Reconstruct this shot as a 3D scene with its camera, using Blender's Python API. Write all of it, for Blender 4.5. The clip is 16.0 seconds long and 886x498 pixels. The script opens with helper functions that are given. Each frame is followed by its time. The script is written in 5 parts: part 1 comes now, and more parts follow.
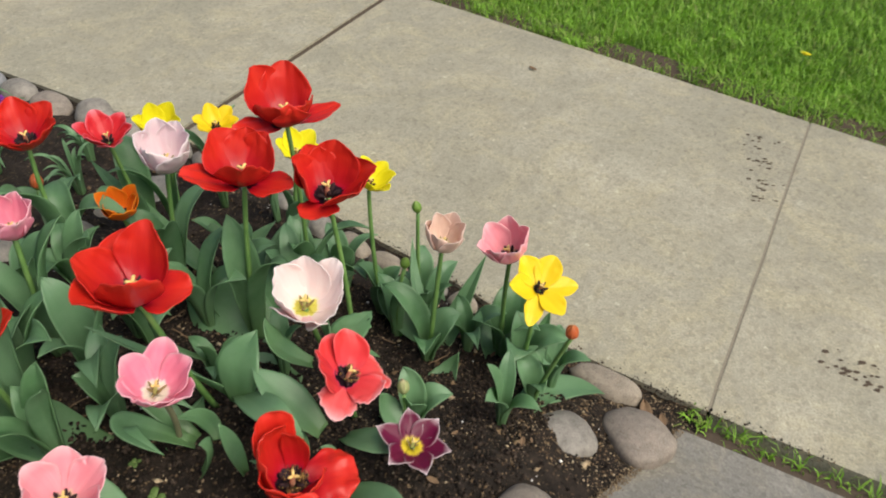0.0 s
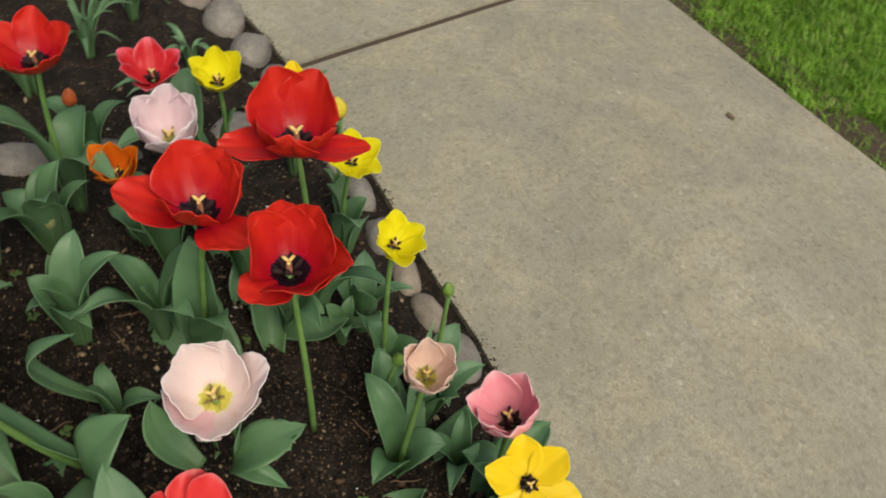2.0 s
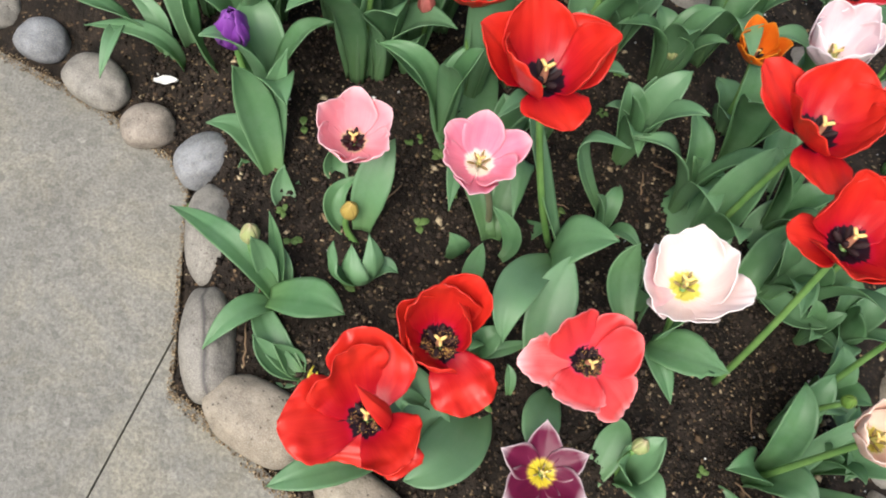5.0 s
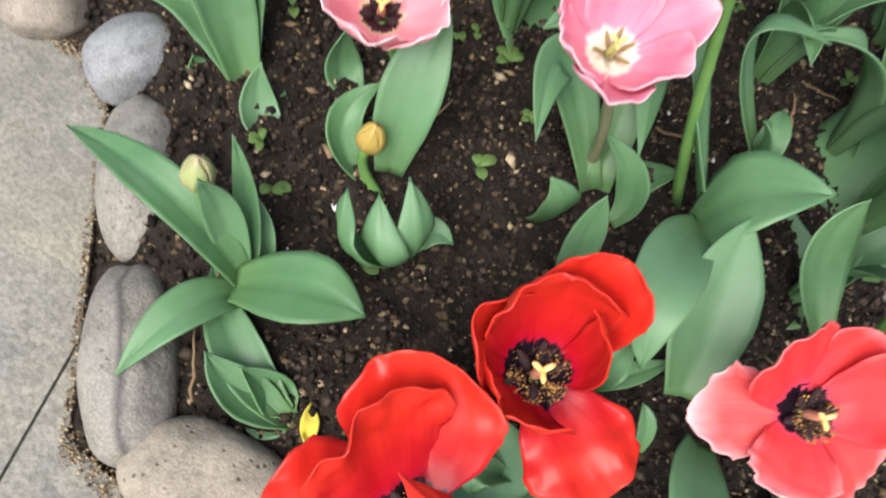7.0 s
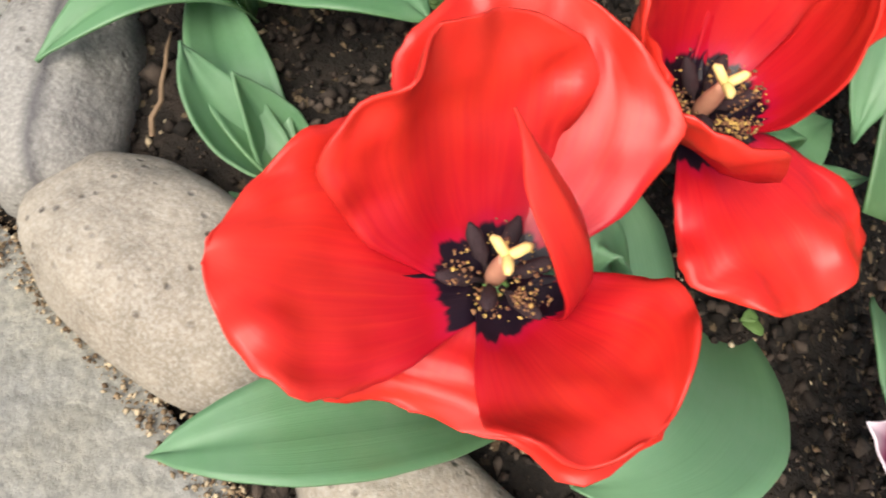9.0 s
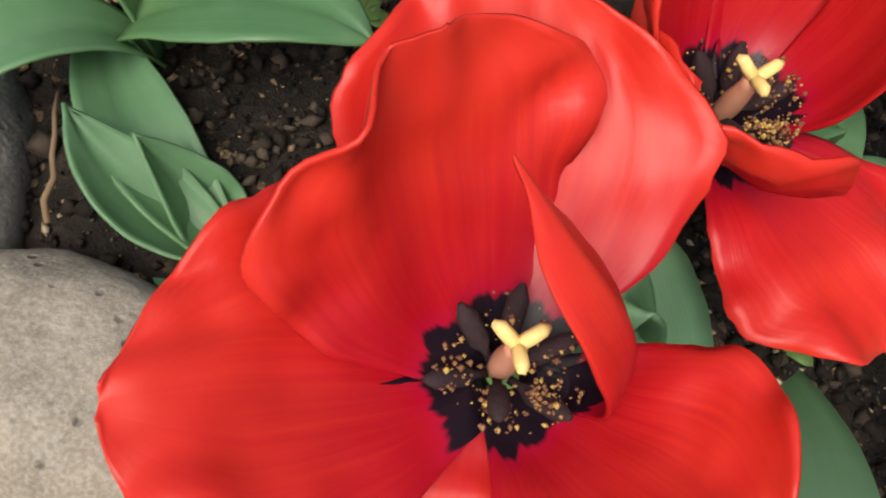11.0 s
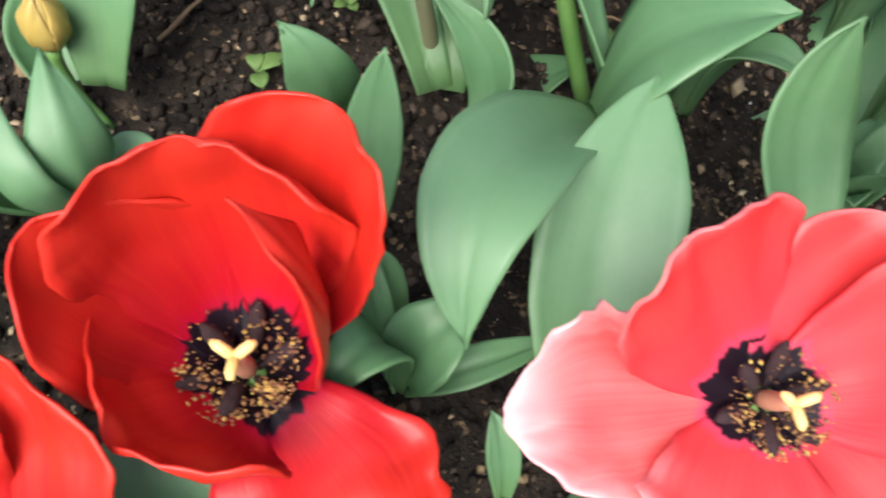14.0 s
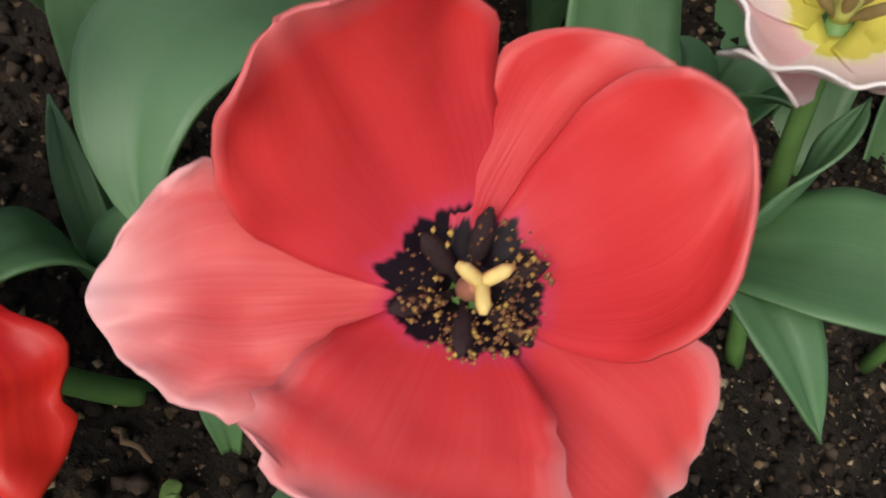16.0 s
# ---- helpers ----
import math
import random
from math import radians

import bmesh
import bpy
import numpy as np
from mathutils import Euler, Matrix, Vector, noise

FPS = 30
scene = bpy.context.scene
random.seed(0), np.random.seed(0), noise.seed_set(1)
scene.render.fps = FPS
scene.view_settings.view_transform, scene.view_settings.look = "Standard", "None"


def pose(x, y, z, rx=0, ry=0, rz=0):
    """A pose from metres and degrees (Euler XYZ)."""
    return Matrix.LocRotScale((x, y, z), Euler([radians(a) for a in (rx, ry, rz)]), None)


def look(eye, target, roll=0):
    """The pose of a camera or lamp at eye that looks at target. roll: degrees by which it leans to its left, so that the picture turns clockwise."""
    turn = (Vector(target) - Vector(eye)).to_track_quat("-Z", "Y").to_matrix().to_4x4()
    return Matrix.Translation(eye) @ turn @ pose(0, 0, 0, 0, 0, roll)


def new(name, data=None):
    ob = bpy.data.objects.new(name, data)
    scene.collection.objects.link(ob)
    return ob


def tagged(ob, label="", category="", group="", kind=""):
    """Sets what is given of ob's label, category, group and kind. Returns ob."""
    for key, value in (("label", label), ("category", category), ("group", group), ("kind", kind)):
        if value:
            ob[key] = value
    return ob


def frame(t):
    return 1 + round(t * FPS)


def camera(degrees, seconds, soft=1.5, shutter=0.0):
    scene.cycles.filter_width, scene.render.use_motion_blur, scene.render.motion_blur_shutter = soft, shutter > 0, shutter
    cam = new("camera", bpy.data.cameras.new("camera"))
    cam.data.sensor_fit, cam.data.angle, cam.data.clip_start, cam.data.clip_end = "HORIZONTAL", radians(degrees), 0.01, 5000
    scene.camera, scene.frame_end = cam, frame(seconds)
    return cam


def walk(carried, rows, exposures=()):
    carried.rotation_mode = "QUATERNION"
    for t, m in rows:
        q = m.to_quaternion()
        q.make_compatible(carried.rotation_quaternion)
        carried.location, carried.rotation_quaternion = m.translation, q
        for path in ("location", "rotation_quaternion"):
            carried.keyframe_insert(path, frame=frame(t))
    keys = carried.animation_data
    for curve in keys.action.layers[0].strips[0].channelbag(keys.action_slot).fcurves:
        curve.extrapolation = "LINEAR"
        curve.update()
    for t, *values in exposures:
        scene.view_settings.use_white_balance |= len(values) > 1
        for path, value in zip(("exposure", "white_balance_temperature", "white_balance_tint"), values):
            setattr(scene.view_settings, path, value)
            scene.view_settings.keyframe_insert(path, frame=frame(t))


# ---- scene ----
cam = camera(59.8, 16.0, soft=1.9, shutter=0.35)


def view(x, y, z, yaw, pitch, roll):
    """A camera's pose from metres and degrees: heading, tilt and lean."""
    return pose(x, y, z, 90 + pitch, 0, yaw) @ pose(0, 0, 0, 0, 0, roll)


PATH = [
    (0, view(0.2252, -0.0190, 1.0155, -1.28, -40.94, 1.40)),
    (0.5, view(0.3144, 0.0862, 1.0152, 4.93, -42.33, -0.08)),
    (1, view(0.3465, 0.2312, 1.0109, 8.22, -43.43, 1.44)),
    (1.5, view(0.3467, 0.3014, 0.9979, 11.35, -45.89, 2.70)),
    (2, view(0.3657, 0.3781, 0.9943, 16.87, -47.77, 9.36)),
    (2.5, view(0.3729, 0.4088, 0.9941, 24.31, -50.02, 11.67)),
    (3, view(0.3734, 0.3951, 0.9819, 31.76, -51.26, 12.58)),
    (3.5, view(0.3558, 0.3513, 0.9703, 36.26, -53.29, 12.56)),
    (4, view(0.3597, 0.3434, 0.9739, 47.33, -55.18, 17.05)),
    (4.5, view(0.3545, 0.3177, 0.9697, 62.84, -58.59, 15.02)),
    (4.7, view(0.3520, 0.3076, 0.9659, 66.46, -59.07, 13.47)),
    (6.8, view(0.1782, 0.3140, 0.7150, 64.75, -62.34, 15.07)),
    (7, view(0.1778, 0.3109, 0.6742, 63.16, -62.96, 17.06)),
    (7.5, view(0.2070, 0.3167, 0.5775, 64.68, -58.77, 16.27)),
    (8, view(0.1820, 0.3288, 0.5221, 62.47, -62.11, 19.31)),
    (8.5, view(0.1989, 0.3254, 0.4997, 65.39, -62.46, 18.41)),
    (9, view(0.2268, 0.2976, 0.4759, 65.32, -60.23, 21.23)),
    (9.2, view(0.2240, 0.2931, 0.4768, 65.49, -61.42, 22.28)),
    (11.3, view(0.1875, 0.3159, 0.4358, 61.51, -58.48, 16.82)),
    (11.5, view(0.1965, 0.3297, 0.4404, 65.13, -59.60, 18.84)),
    (12, view(0.1858, 0.3760, 0.4640, 72.51, -62.13, 8.91)),
    (12.5, view(0.1711, 0.3963, 0.4783, 72.98, -61.07, 6.52)),
    (13, view(0.1669, 0.4130, 0.4860, 74.48, -59.56, 4.68)),
    (13.5, view(0.1611, 0.4263, 0.4959, 73.46, -60.55, 5.09)),
    (14, view(0.1693, 0.4578, 0.4998, 71.99, -60.29, 4.10)),
    (14.5, view(0.1919, 0.4910, 0.4956, 72.79, -58.57, 2.09)),
    (15, view(0.2094, 0.5213, 0.4862, 70.87, -58.01, 5.04)),
    (15.5, view(0.1997, 0.5398, 0.4725, 74.51, -59.53, 2.13)),
    (16, view(0.1918, 0.5264, 0.4448, 68.81, -58.96, 7.44)),
]
walk(cam, PATH, exposures=[
    (0.0, 0.12, 6600, 10), (0.5, -0.1, 6650, 10), (1.0, -0.2, 6750, 10), (2.5, -0.3, 6900, 10), (3.5, -0.13, 6700, 10), (4.7, 0.42, 6350, 10), (7.0, 0.72, 6150, 10), (9.0, 0.78, 6300, 10), (11.5, 0.18, 6400, 10),
    (12.5, 0.80, 6150, 10), (14.5, 0.97, 6100, 10), (15.0, 0.55, 6150, 10), (15.5, 0.02, 6300, 10), (16.0, -0.32, 6400, 10)])

# ---- light: a bright overcast sky ----
world = bpy.data.worlds.new("sky")
scene.world = world
world.use_nodes = True
wn = world.node_tree
sky = wn.nodes.new("ShaderNodeTexSky")
sky.sky_type, sky.sun_disc = "NISHITA", False
sky.sun_elevation, sky.sun_rotation = radians(52), radians(130)
sky.air_density, sky.dust_density, sky.ozone_density = 1.0, 5.0, 1.0
wn.nodes["Background"].inputs["Strength"].default_value = 0.125
wn.links.new(sky.outputs["Color"], wn.nodes["Background"].inputs["Color"])
sun = new("sun", bpy.data.lights.new("sun", "SUN"))
sun.data.energy, sun.data.angle, sun.data.color = 2.8, radians(48), (1.0, 0.96, 0.86)
sun.matrix_world = look((2.76, -2.31, 4.6), (0, 0, 0))


# ---- materials ----
class Nodes:
    """A short hand for building one material's nodes."""

    def __init__(self, name):
        self.mat = bpy.data.materials.new(name)
        self.mat.use_nodes = True
        self.tree = self.mat.node_tree
        self.bsdf = self.tree.nodes["Principled BSDF"]
        self.out = self.tree.nodes["Material Output"]

    def put(self, socket, value):
        if isinstance(value, bpy.types.NodeSocket):
            self.tree.links.new(value, socket)
        else:
            socket.default_value = (*value, 1.0) if isinstance(value, tuple) and len(value) == 3 and len(socket.default_value) == 4 else value

    def coords(self, which="Object"):
        return self.tree.nodes.new("ShaderNodeTexCoord").outputs[which]

    def mapped(self, vec, scale):
        n = self.tree.nodes.new("ShaderNodeMapping")
        self.put(n.inputs["Vector"], vec)
        n.inputs["Scale"].default_value = scale
        return n.outputs["Vector"]

    def noise(self, vec, scale, detail=4.0, rough=0.55, distortion=0.0):
        n = self.tree.nodes.new("ShaderNodeTexNoise")
        self.put(n.inputs["Vector"], vec)
        n.inputs["Scale"].default_value, n.inputs["Detail"].default_value = scale, detail
        n.inputs["Roughness"].default_value, n.inputs["Distortion"].default_value = rough, distortion
        return n.outputs["Fac"]

    def voronoi(self, vec, scale, out="Distance"):
        n = self.tree.nodes.new("ShaderNodeTexVoronoi")
        self.put(n.inputs["Vector"], vec)
        n.inputs["Scale"].default_value = scale
        return n.outputs[out]

    def ramp(self, fac, stops):
        n = self.tree.nodes.new("ShaderNodeValToRGB")
        self.put(n.inputs["Fac"], fac)
        e = n.color_ramp.elements
        while len(e) < len(stops):
            e.new(0.5)
        for el, (p, c) in zip(e, stops):
            el.position, el.color = p, (*c, 1.0) if isinstance(c, tuple) else (c, c, c, 1.0)
        return n.outputs["Color"]

    def math(self, op, a, b=0.0, c=0.0):
        n = self.tree.nodes.new("ShaderNodeMath")
        n.operation = op
        for s, v in zip(n.inputs, (a, b, c)):
            self.put(s, v)
        return n.outputs[0]

    def mix(self, fac, a, b, blend="MIX"):
        n = self.tree.nodes.new("ShaderNodeMix")
        n.data_type, n.blend_type = "RGBA", blend
        for s, v in ((n.inputs[0], fac), (n.inputs[6], a), (n.inputs[7], b)):
            self.put(s, v)
        return n.outputs[2]

    def random(self):
        return self.tree.nodes.new("ShaderNodeObjectInfo").outputs["Random"]

    def island(self):
        return self.tree.nodes.new("ShaderNodeNewGeometry").outputs["Random Per Island"]

    def bump(self, height, strength, distance):
        n = self.tree.nodes.new("ShaderNodeBump")
        n.inputs["Strength"].default_value, n.inputs["Distance"].default_value = strength, distance
        self.put(n.inputs["Height"], height)
        self.put(self.bsdf.inputs["Normal"], n.outputs["Normal"])

    def set(self, color, rough=0.8, spec=0.3):
        self.put(self.bsdf.inputs["Base Color"], color)
        self.put(self.bsdf.inputs["Roughness"], rough)
        self.put(self.bsdf.inputs["Specular IOR Level"], spec)

    def thin(self, color, share):
        """Lets part of the light pass, as through a petal or a leaf."""
        t = self.tree.nodes.new("ShaderNodeBsdfTranslucent")
        m = self.tree.nodes.new("ShaderNodeMixShader")
        self.put(t.inputs["Color"], color)
        m.inputs["Fac"].default_value = share
        self.tree.links.new(self.bsdf.outputs[0], m.inputs[1])
        self.tree.links.new(t.outputs[0], m.inputs[2])
        self.tree.links.new(m.outputs[0], self.out.inputs["Surface"])


def concrete_mat(name, dark, light):
    n = Nodes(name)
    v = n.coords()
    big, mid = n.noise(v, 2.2, 5, 0.6), n.noise(v, 14, 5, 0.6)
    grit = n.voronoi(v, 210)
    fine = n.noise(v, 260, 3, 0.7)
    base = n.ramp(n.math("ADD", n.math("MULTIPLY", big, 0.6), n.math("MULTIPLY", mid, 0.4)), [(0.36, dark), (0.62, light)])
    patch = n.ramp(n.noise(v, 1.3, 6, 0.7, 0.8), [(0.38, 0.0), (0.62, 0.95)])
    blots = n.ramp(n.noise(v, 5.5, 6, 0.75, 1.2), [(0.46, 0.0), (0.66, 0.55)])
    base = n.mix(patch, base, tuple((d * 0.7 + l * 0.3) * t for d, l, t in zip(dark, light, (0.84, 0.86, 0.87))))
    base = n.mix(blots, base, tuple(l * t for l, t in zip(light, (1.10, 1.04, 0.86))))
    specks = n.ramp(n.voronoi(v, 130, "Color"), [(0.0, 0.50), (0.4, 0.92), (0.9, 1.08), (1.0, 1.7)])
    base = n.mix(0.6, base, specks, "MULTIPLY")
    base = n.mix(n.ramp(fine, [(0.38, 0.0), (0.66, 0.6)]), base, tuple(c * 0.55 for c in dark))
    n.set(base, 0.9, 0.2)
    n.bump(n.math("ADD", n.math("MULTIPLY", grit, 0.5), fine), 0.5, 0.0025)
    return n.mat


def soil_mat():
    n = Nodes("garden soil")
    v = n.coords()
    lump, fine = n.noise(v, 38, 6, 0.65), n.noise(v, 260, 4, 0.7)
    c = n.ramp(lump, [(0.3, (0.006, 0.0045, 0.003)), (0.52, (0.019, 0.014, 0.010)), (0.72, (0.042, 0.030, 0.022))])
    bits = n.voronoi(v, 330, "Color")
    c = n.mix(n.ramp(bits, [(0.80, 0.0), (0.9, 0.75)]), c, n.ramp(n.noise(v, 90, 2), [(0.4, (0.12, 0.075, 0.04)), (0.65, (0.25, 0.18, 0.10))]))
    n.set(c, 0.93, 0.25)
    n.bump(n.math("ADD", lump, n.math("MULTIPLY", fine, 0.5)), 0.9, 0.006)
    return n.mat


def clod_mat(name, lo, mid, hi, rough=0.92):
    n = Nodes(name)
    v = n.coords()
    c = n.ramp(n.island(), [(0.0, lo), (0.6, mid), (1.0, hi)])
    c = n.mix(0.5, c, n.ramp(n.noise(v, 300, 4), [(0.3, 0.45), (0.7, 1.0)]), "MULTIPLY")
    n.set(c, rough, 0.25)
    n.bump(n.noise(v, 500, 3), 0.6, 0.001)
    return n.mat


def stone_mat(name, a, b, spots, crack=False):
    n = Nodes(name)
    v = n.coords()
    off = n.tree.nodes.new("ShaderNodeVectorMath")
    n.put(off.inputs[0], v)
    n.put(off.inputs[1], n.random())
    v = off.outputs[0]
    c = n.ramp(n.noise(v, 9, 6, 0.6, 0.6), [(0.35, a), (0.65, b)])
    c = n.mix(n.ramp(n.noise(v, 60, 5, 0.7), [(0.42, 0.0), (0.72, 0.75)]), c, tuple(x * 0.5 for x in a))
    pits = n.ramp(n.voronoi(v, 150), [(0.10, 1.0), (0.24, 0.0)])
    keep = n.ramp(n.noise(v, 25, 2), [(0.42, 0.0), (0.56, spots)])
    dark = n.math("MULTIPLY", pits, keep)
    c = n.mix(dark, c, (0.05, 0.035, 0.025))
    c = n.mix(n.ramp(n.noise(v, 700, 2), [(0.4, 0.0), (0.8, 0.35)]), c, (0.55, 0.52, 0.46))
    if crack:
        sep = n.tree.nodes.new("ShaderNodeSeparateXYZ")
        n.put(sep.inputs[0], n.coords())
        line = n.math("ABSOLUTE", n.math("ADD", sep.outputs[1], n.math("MULTIPLY", n.math("SUBTRACT", n.noise(v, 22, 4), 0.5), 0.016)))
        c = n.mix(n.ramp(line, [(0.0006, 0.85), (0.0022, 0.0)]), c, (0.06, 0.055, 0.055))
    n.set(c, n.ramp(n.noise(v, 30), [(0.3, 0.55), (0.7, 0.8)]), 0.35)
    n.bump(n.math("SUBTRACT", n.noise(v, 120, 5, 0.65), n.math("MULTIPLY", dark, 0.8)), 0.5, 0.003)
    return n.mat


def leaf_mat():
    n = Nodes("tulip leaf")
    uv = n.coords("UV")
    v = n.coords()
    sep = n.tree.nodes.new("ShaderNodeSeparateXYZ")
    n.put(sep.inputs[0], uv)
    veins = n.noise(n.mapped(uv, (70, 1.2, 1)), 1.0, 3, 0.6)
    c = n.ramp(n.noise(v, 14, 4), [(0.3, (0.078, 0.200, 0.075)), (0.7, (0.160, 0.335, 0.145))])
    c = n.mix(n.ramp(n.random(), [(0.0, 0.0), (1.0, 0.5)]), c, (0.255, 0.445, 0.260))
    c = n.mix(n.ramp(veins, [(0.4, 0.0), (0.7, 0.30)]), c, (0.15, 0.29, 0.14))
    bloom = n.ramp(n.noise(v, 40, 5, 0.7), [(0.42, 0.0), (0.75, 0.34)])
    c = n.mix(bloom, c, (0.27, 0.41, 0.26))
    edge = n.math("ABSOLUTE", n.math("SUBTRACT", sep.outputs[0], 0.5))
    c = n.mix(n.ramp(edge, [(0.485, 0.0), (0.5, 0.22)]), c, (0.30, 0.42, 0.24))
    c = n.mix(n.ramp(sep.outputs[1], [(0.0, 0.5), (0.3, 0.0)]), c, (0.15, 0.27, 0.08))
    n.set(c, 0.42, 0.62)
    n.bump(n.math("ADD", veins, n.noise(v, 60, 3)), 0.20, 0.0010)
    n.thin(n.mix(0.5, c, (0.22, 0.42, 0.08)), 0.40)
    return n.mat


def stem_mat(name, a, b):
    n = Nodes(name)
    v = n.coords()
    c = n.ramp(n.noise(v, 25, 3), [(0.35, a), (0.65, b)])
    n.set(c, 0.5, 0.4)
    n.bump(n.noise(n.mapped(v, (300, 300, 20)), 1.0, 2), 0.2, 0.0006)
    return n.mat


def petal_mat(name, body, deep, edge, base, rim, blot, edge_amount=0.5, share=0.25, flame=None, reach=0.2, inner=None):
    """body streaked with deep, inner towards the foot (in the reds pigment and the cup's shade in one), a paler edge,
    and at the foot a blotch with a rim round it.
    """
    n = Nodes(name)
    uv = n.coords("UV")
    sep = n.tree.nodes.new("ShaderNodeSeparateXYZ")
    n.put(sep.inputs[0], uv)
    w = n.math("MULTIPLY", n.math("ABSOLUTE", n.math("SUBTRACT", sep.outputs[0], 0.5)), 2.0)
    s = sep.outputs[1]
    shift = n.tree.nodes.new("ShaderNodeVectorMath")
    n.put(shift.inputs[0], uv)
    n.put(shift.inputs[1], n.random())
    streak = n.noise(n.mapped(shift.outputs[0], (40, 1.4, 1)), 1.0, 3, 0.55, 0.2)
    fade = n.math("SUBTRACT", 1.0, n.math("POWER", s, 2.5))
    streak = n.math("ADD", n.math("MULTIPLY", n.math("SUBTRACT", streak, 0.5), fade), 0.5)
    cloud = n.noise(n.mapped(shift.outputs[0], (3, 3, 1)), 1.0, 3)
    c = n.mix(n.ramp(n.math("ADD", n.math("MULTIPLY", streak, 0.6), n.math("MULTIPLY", cloud, 0.4)), [(0.30, 1.0), (0.70, 0.0)]), body, deep)
    if inner:
        c = n.mix(n.ramp(n.math("ADD", s, n.math("MULTIPLY", n.math("SUBTRACT", streak, 0.5), 0.35)), [(0.22, 1.0), (0.72, 0.0)]), c, inner)
    if flame:
        c = n.mix(n.ramp(n.math("ADD", w, n.math("MULTIPLY", n.math("SUBTRACT", streak, 0.5), 0.6)), [(0.05, 0.9), (0.5, 0.0)]), c, flame)
    e = n.math("MAXIMUM", n.math("MULTIPLY", n.math("POWER", w, 4.0), s), n.math("POWER", s, 6.0))
    e = n.math("ADD", e, n.math("MULTIPLY", n.math("SUBTRACT", streak, 0.5), 0.20))
    c = n.mix(n.ramp(e, [(reach, 0.0), (1.1, edge_amount)]), c, edge)
    jag = n.noise(n.mapped(shift.outputs[0], (11, 0.3, 1)), 1.0, 2, 0.5)
    foot = n.math("ADD", n.math("ADD", s, n.math("MULTIPLY", n.math("SUBTRACT", jag, 0.5), 0.13)), n.math("MULTIPLY", n.math("POWER", w, 2.0), 0.09))
    c = n.mix(n.ramp(foot, [(blot + 0.015, 1.0), (blot + 0.075, 0.0)]), c, rim)
    c = n.mix(n.ramp(foot, [(blot, 1.0), (blot + 0.02, 0.0)]), c, base)
    n.set(c, n.ramp(cloud, [(0.3, 0.30), (0.7, 0.46)]), 0.34)
    n.bump(n.math("ADD", streak, n.math("MULTIPLY", cloud, 0.8)), 0.15, 0.0012)
    n.thin(c, share)
    return n.mat


def plain(name, color, rough=0.6, spec=0.3, bump=0.2):
    n = Nodes(name)
    v = n.coords()
    c = n.mix(n.ramp(n.noise(v, 160, 3), [(0.35, 0.0), (0.7, 0.45)]), color, tuple(x * 0.55 for x in color))
    n.set(c, rough, spec)
    n.bump(n.noise(v, 400, 3), bump, 0.001)
    return n.mat


def lawn_mat():
    n = Nodes("lawn ground")
    v = n.coords()
    c = n.ramp(n.noise(v, 3.0, 6, 0.65), [(0.35, (0.055, 0.125, 0.014)), (0.65, (0.085, 0.185, 0.022))])
    c = n.mix(n.ramp(n.noise(v, 30, 5, 0.7), [(0.5, 0.0), (0.7, 0.6)]), c, (0.05, 0.04, 0.025))
    n.set(c, 0.9, 0.2)
    n.bump(n.noise(v, 120, 5), 0.8, 0.02)
    return n.mat


def blade_mat():
    n = Nodes("grass blades")
    c = n.ramp(n.island(), [(0.0, (0.13, 0.28, 0.022)), (0.5, (0.20, 0.41, 0.032)), (0.85, (0.28, 0.50, 0.06)), (1.0, (0.30, 0.34, 0.10))])
    c = n.mix(0.7, c, n.ramp(n.noise(n.coords(), 9, 4, 0.6), [(0.36, 0.58), (0.62, 1.15)]), "MULTIPLY")
    n.set(c, 0.5, 0.35)
    n.thin(c, 0.3)
    return n.mat


BLACK = (0.012, 0.006, 0.012)
M_WALK = concrete_mat("sidewalk concrete", (0.315, 0.296, 0.222), (0.455, 0.434, 0.340))
M_PATH = concrete_mat("path concrete", (0.215, 0.206, 0.180), (0.330, 0.318, 0.280))
M_SOIL, M_LAWN, M_BLADE = soil_mat(), lawn_mat(), blade_mat()
M_VERGE = clod_mat("bare verge earth", (0.062, 0.046, 0.033), (0.085, 0.062, 0.044), (0.12, 0.09, 0.064))
M_CLOD = clod_mat("soil clods", (0.008, 0.006, 0.004), (0.026, 0.018, 0.013), (0.085, 0.062, 0.045))
M_CHIP = clod_mat("husks and bark", (0.08, 0.048, 0.026), (0.26, 0.18, 0.10), (0.52, 0.42, 0.27))
M_WHITE = plain("white pellets", (0.75, 0.75, 0.72), 0.7)
M_STONES = [
    stone_mat("tan river stone", (0.22, 0.182, 0.135), (0.33, 0.285, 0.22), 0.9),
    stone_mat("grey river stone", (0.165, 0.152, 0.132), (0.26, 0.242, 0.21), 0.5),
    stone_mat("blue river stone", (0.135, 0.143, 0.155), (0.235, 0.245, 0.262), 0.3),
    stone_mat("cracked river stone", (0.165, 0.152, 0.132), (0.26, 0.242, 0.21), 0.5, True),
    stone_mat("brown river stone", (0.165, 0.135, 0.108), (0.26, 0.22, 0.18), 0.5),
]
M_LEAF = leaf_mat()
M_STEM = stem_mat("tulip stem", (0.09, 0.20, 0.05), (0.16, 0.29, 0.08))
M_STEM2 = stem_mat("dusky stem", (0.14, 0.15, 0.08), (0.20, 0.19, 0.11))
M_WEED = plain("weed leaf", (0.10, 0.17, 0.045), 0.6)
M_DRY = plain("dry leaf", (0.20, 0.13, 0.075), 0.8)
M_ANTHER = clod_mat("dark anther", (0.022, 0.013, 0.018), (0.035, 0.020, 0.022), (0.055, 0.030, 0.025))
M_ANTHER2 = plain("brown anther", (0.28, 0.22, 0.09), 0.8)
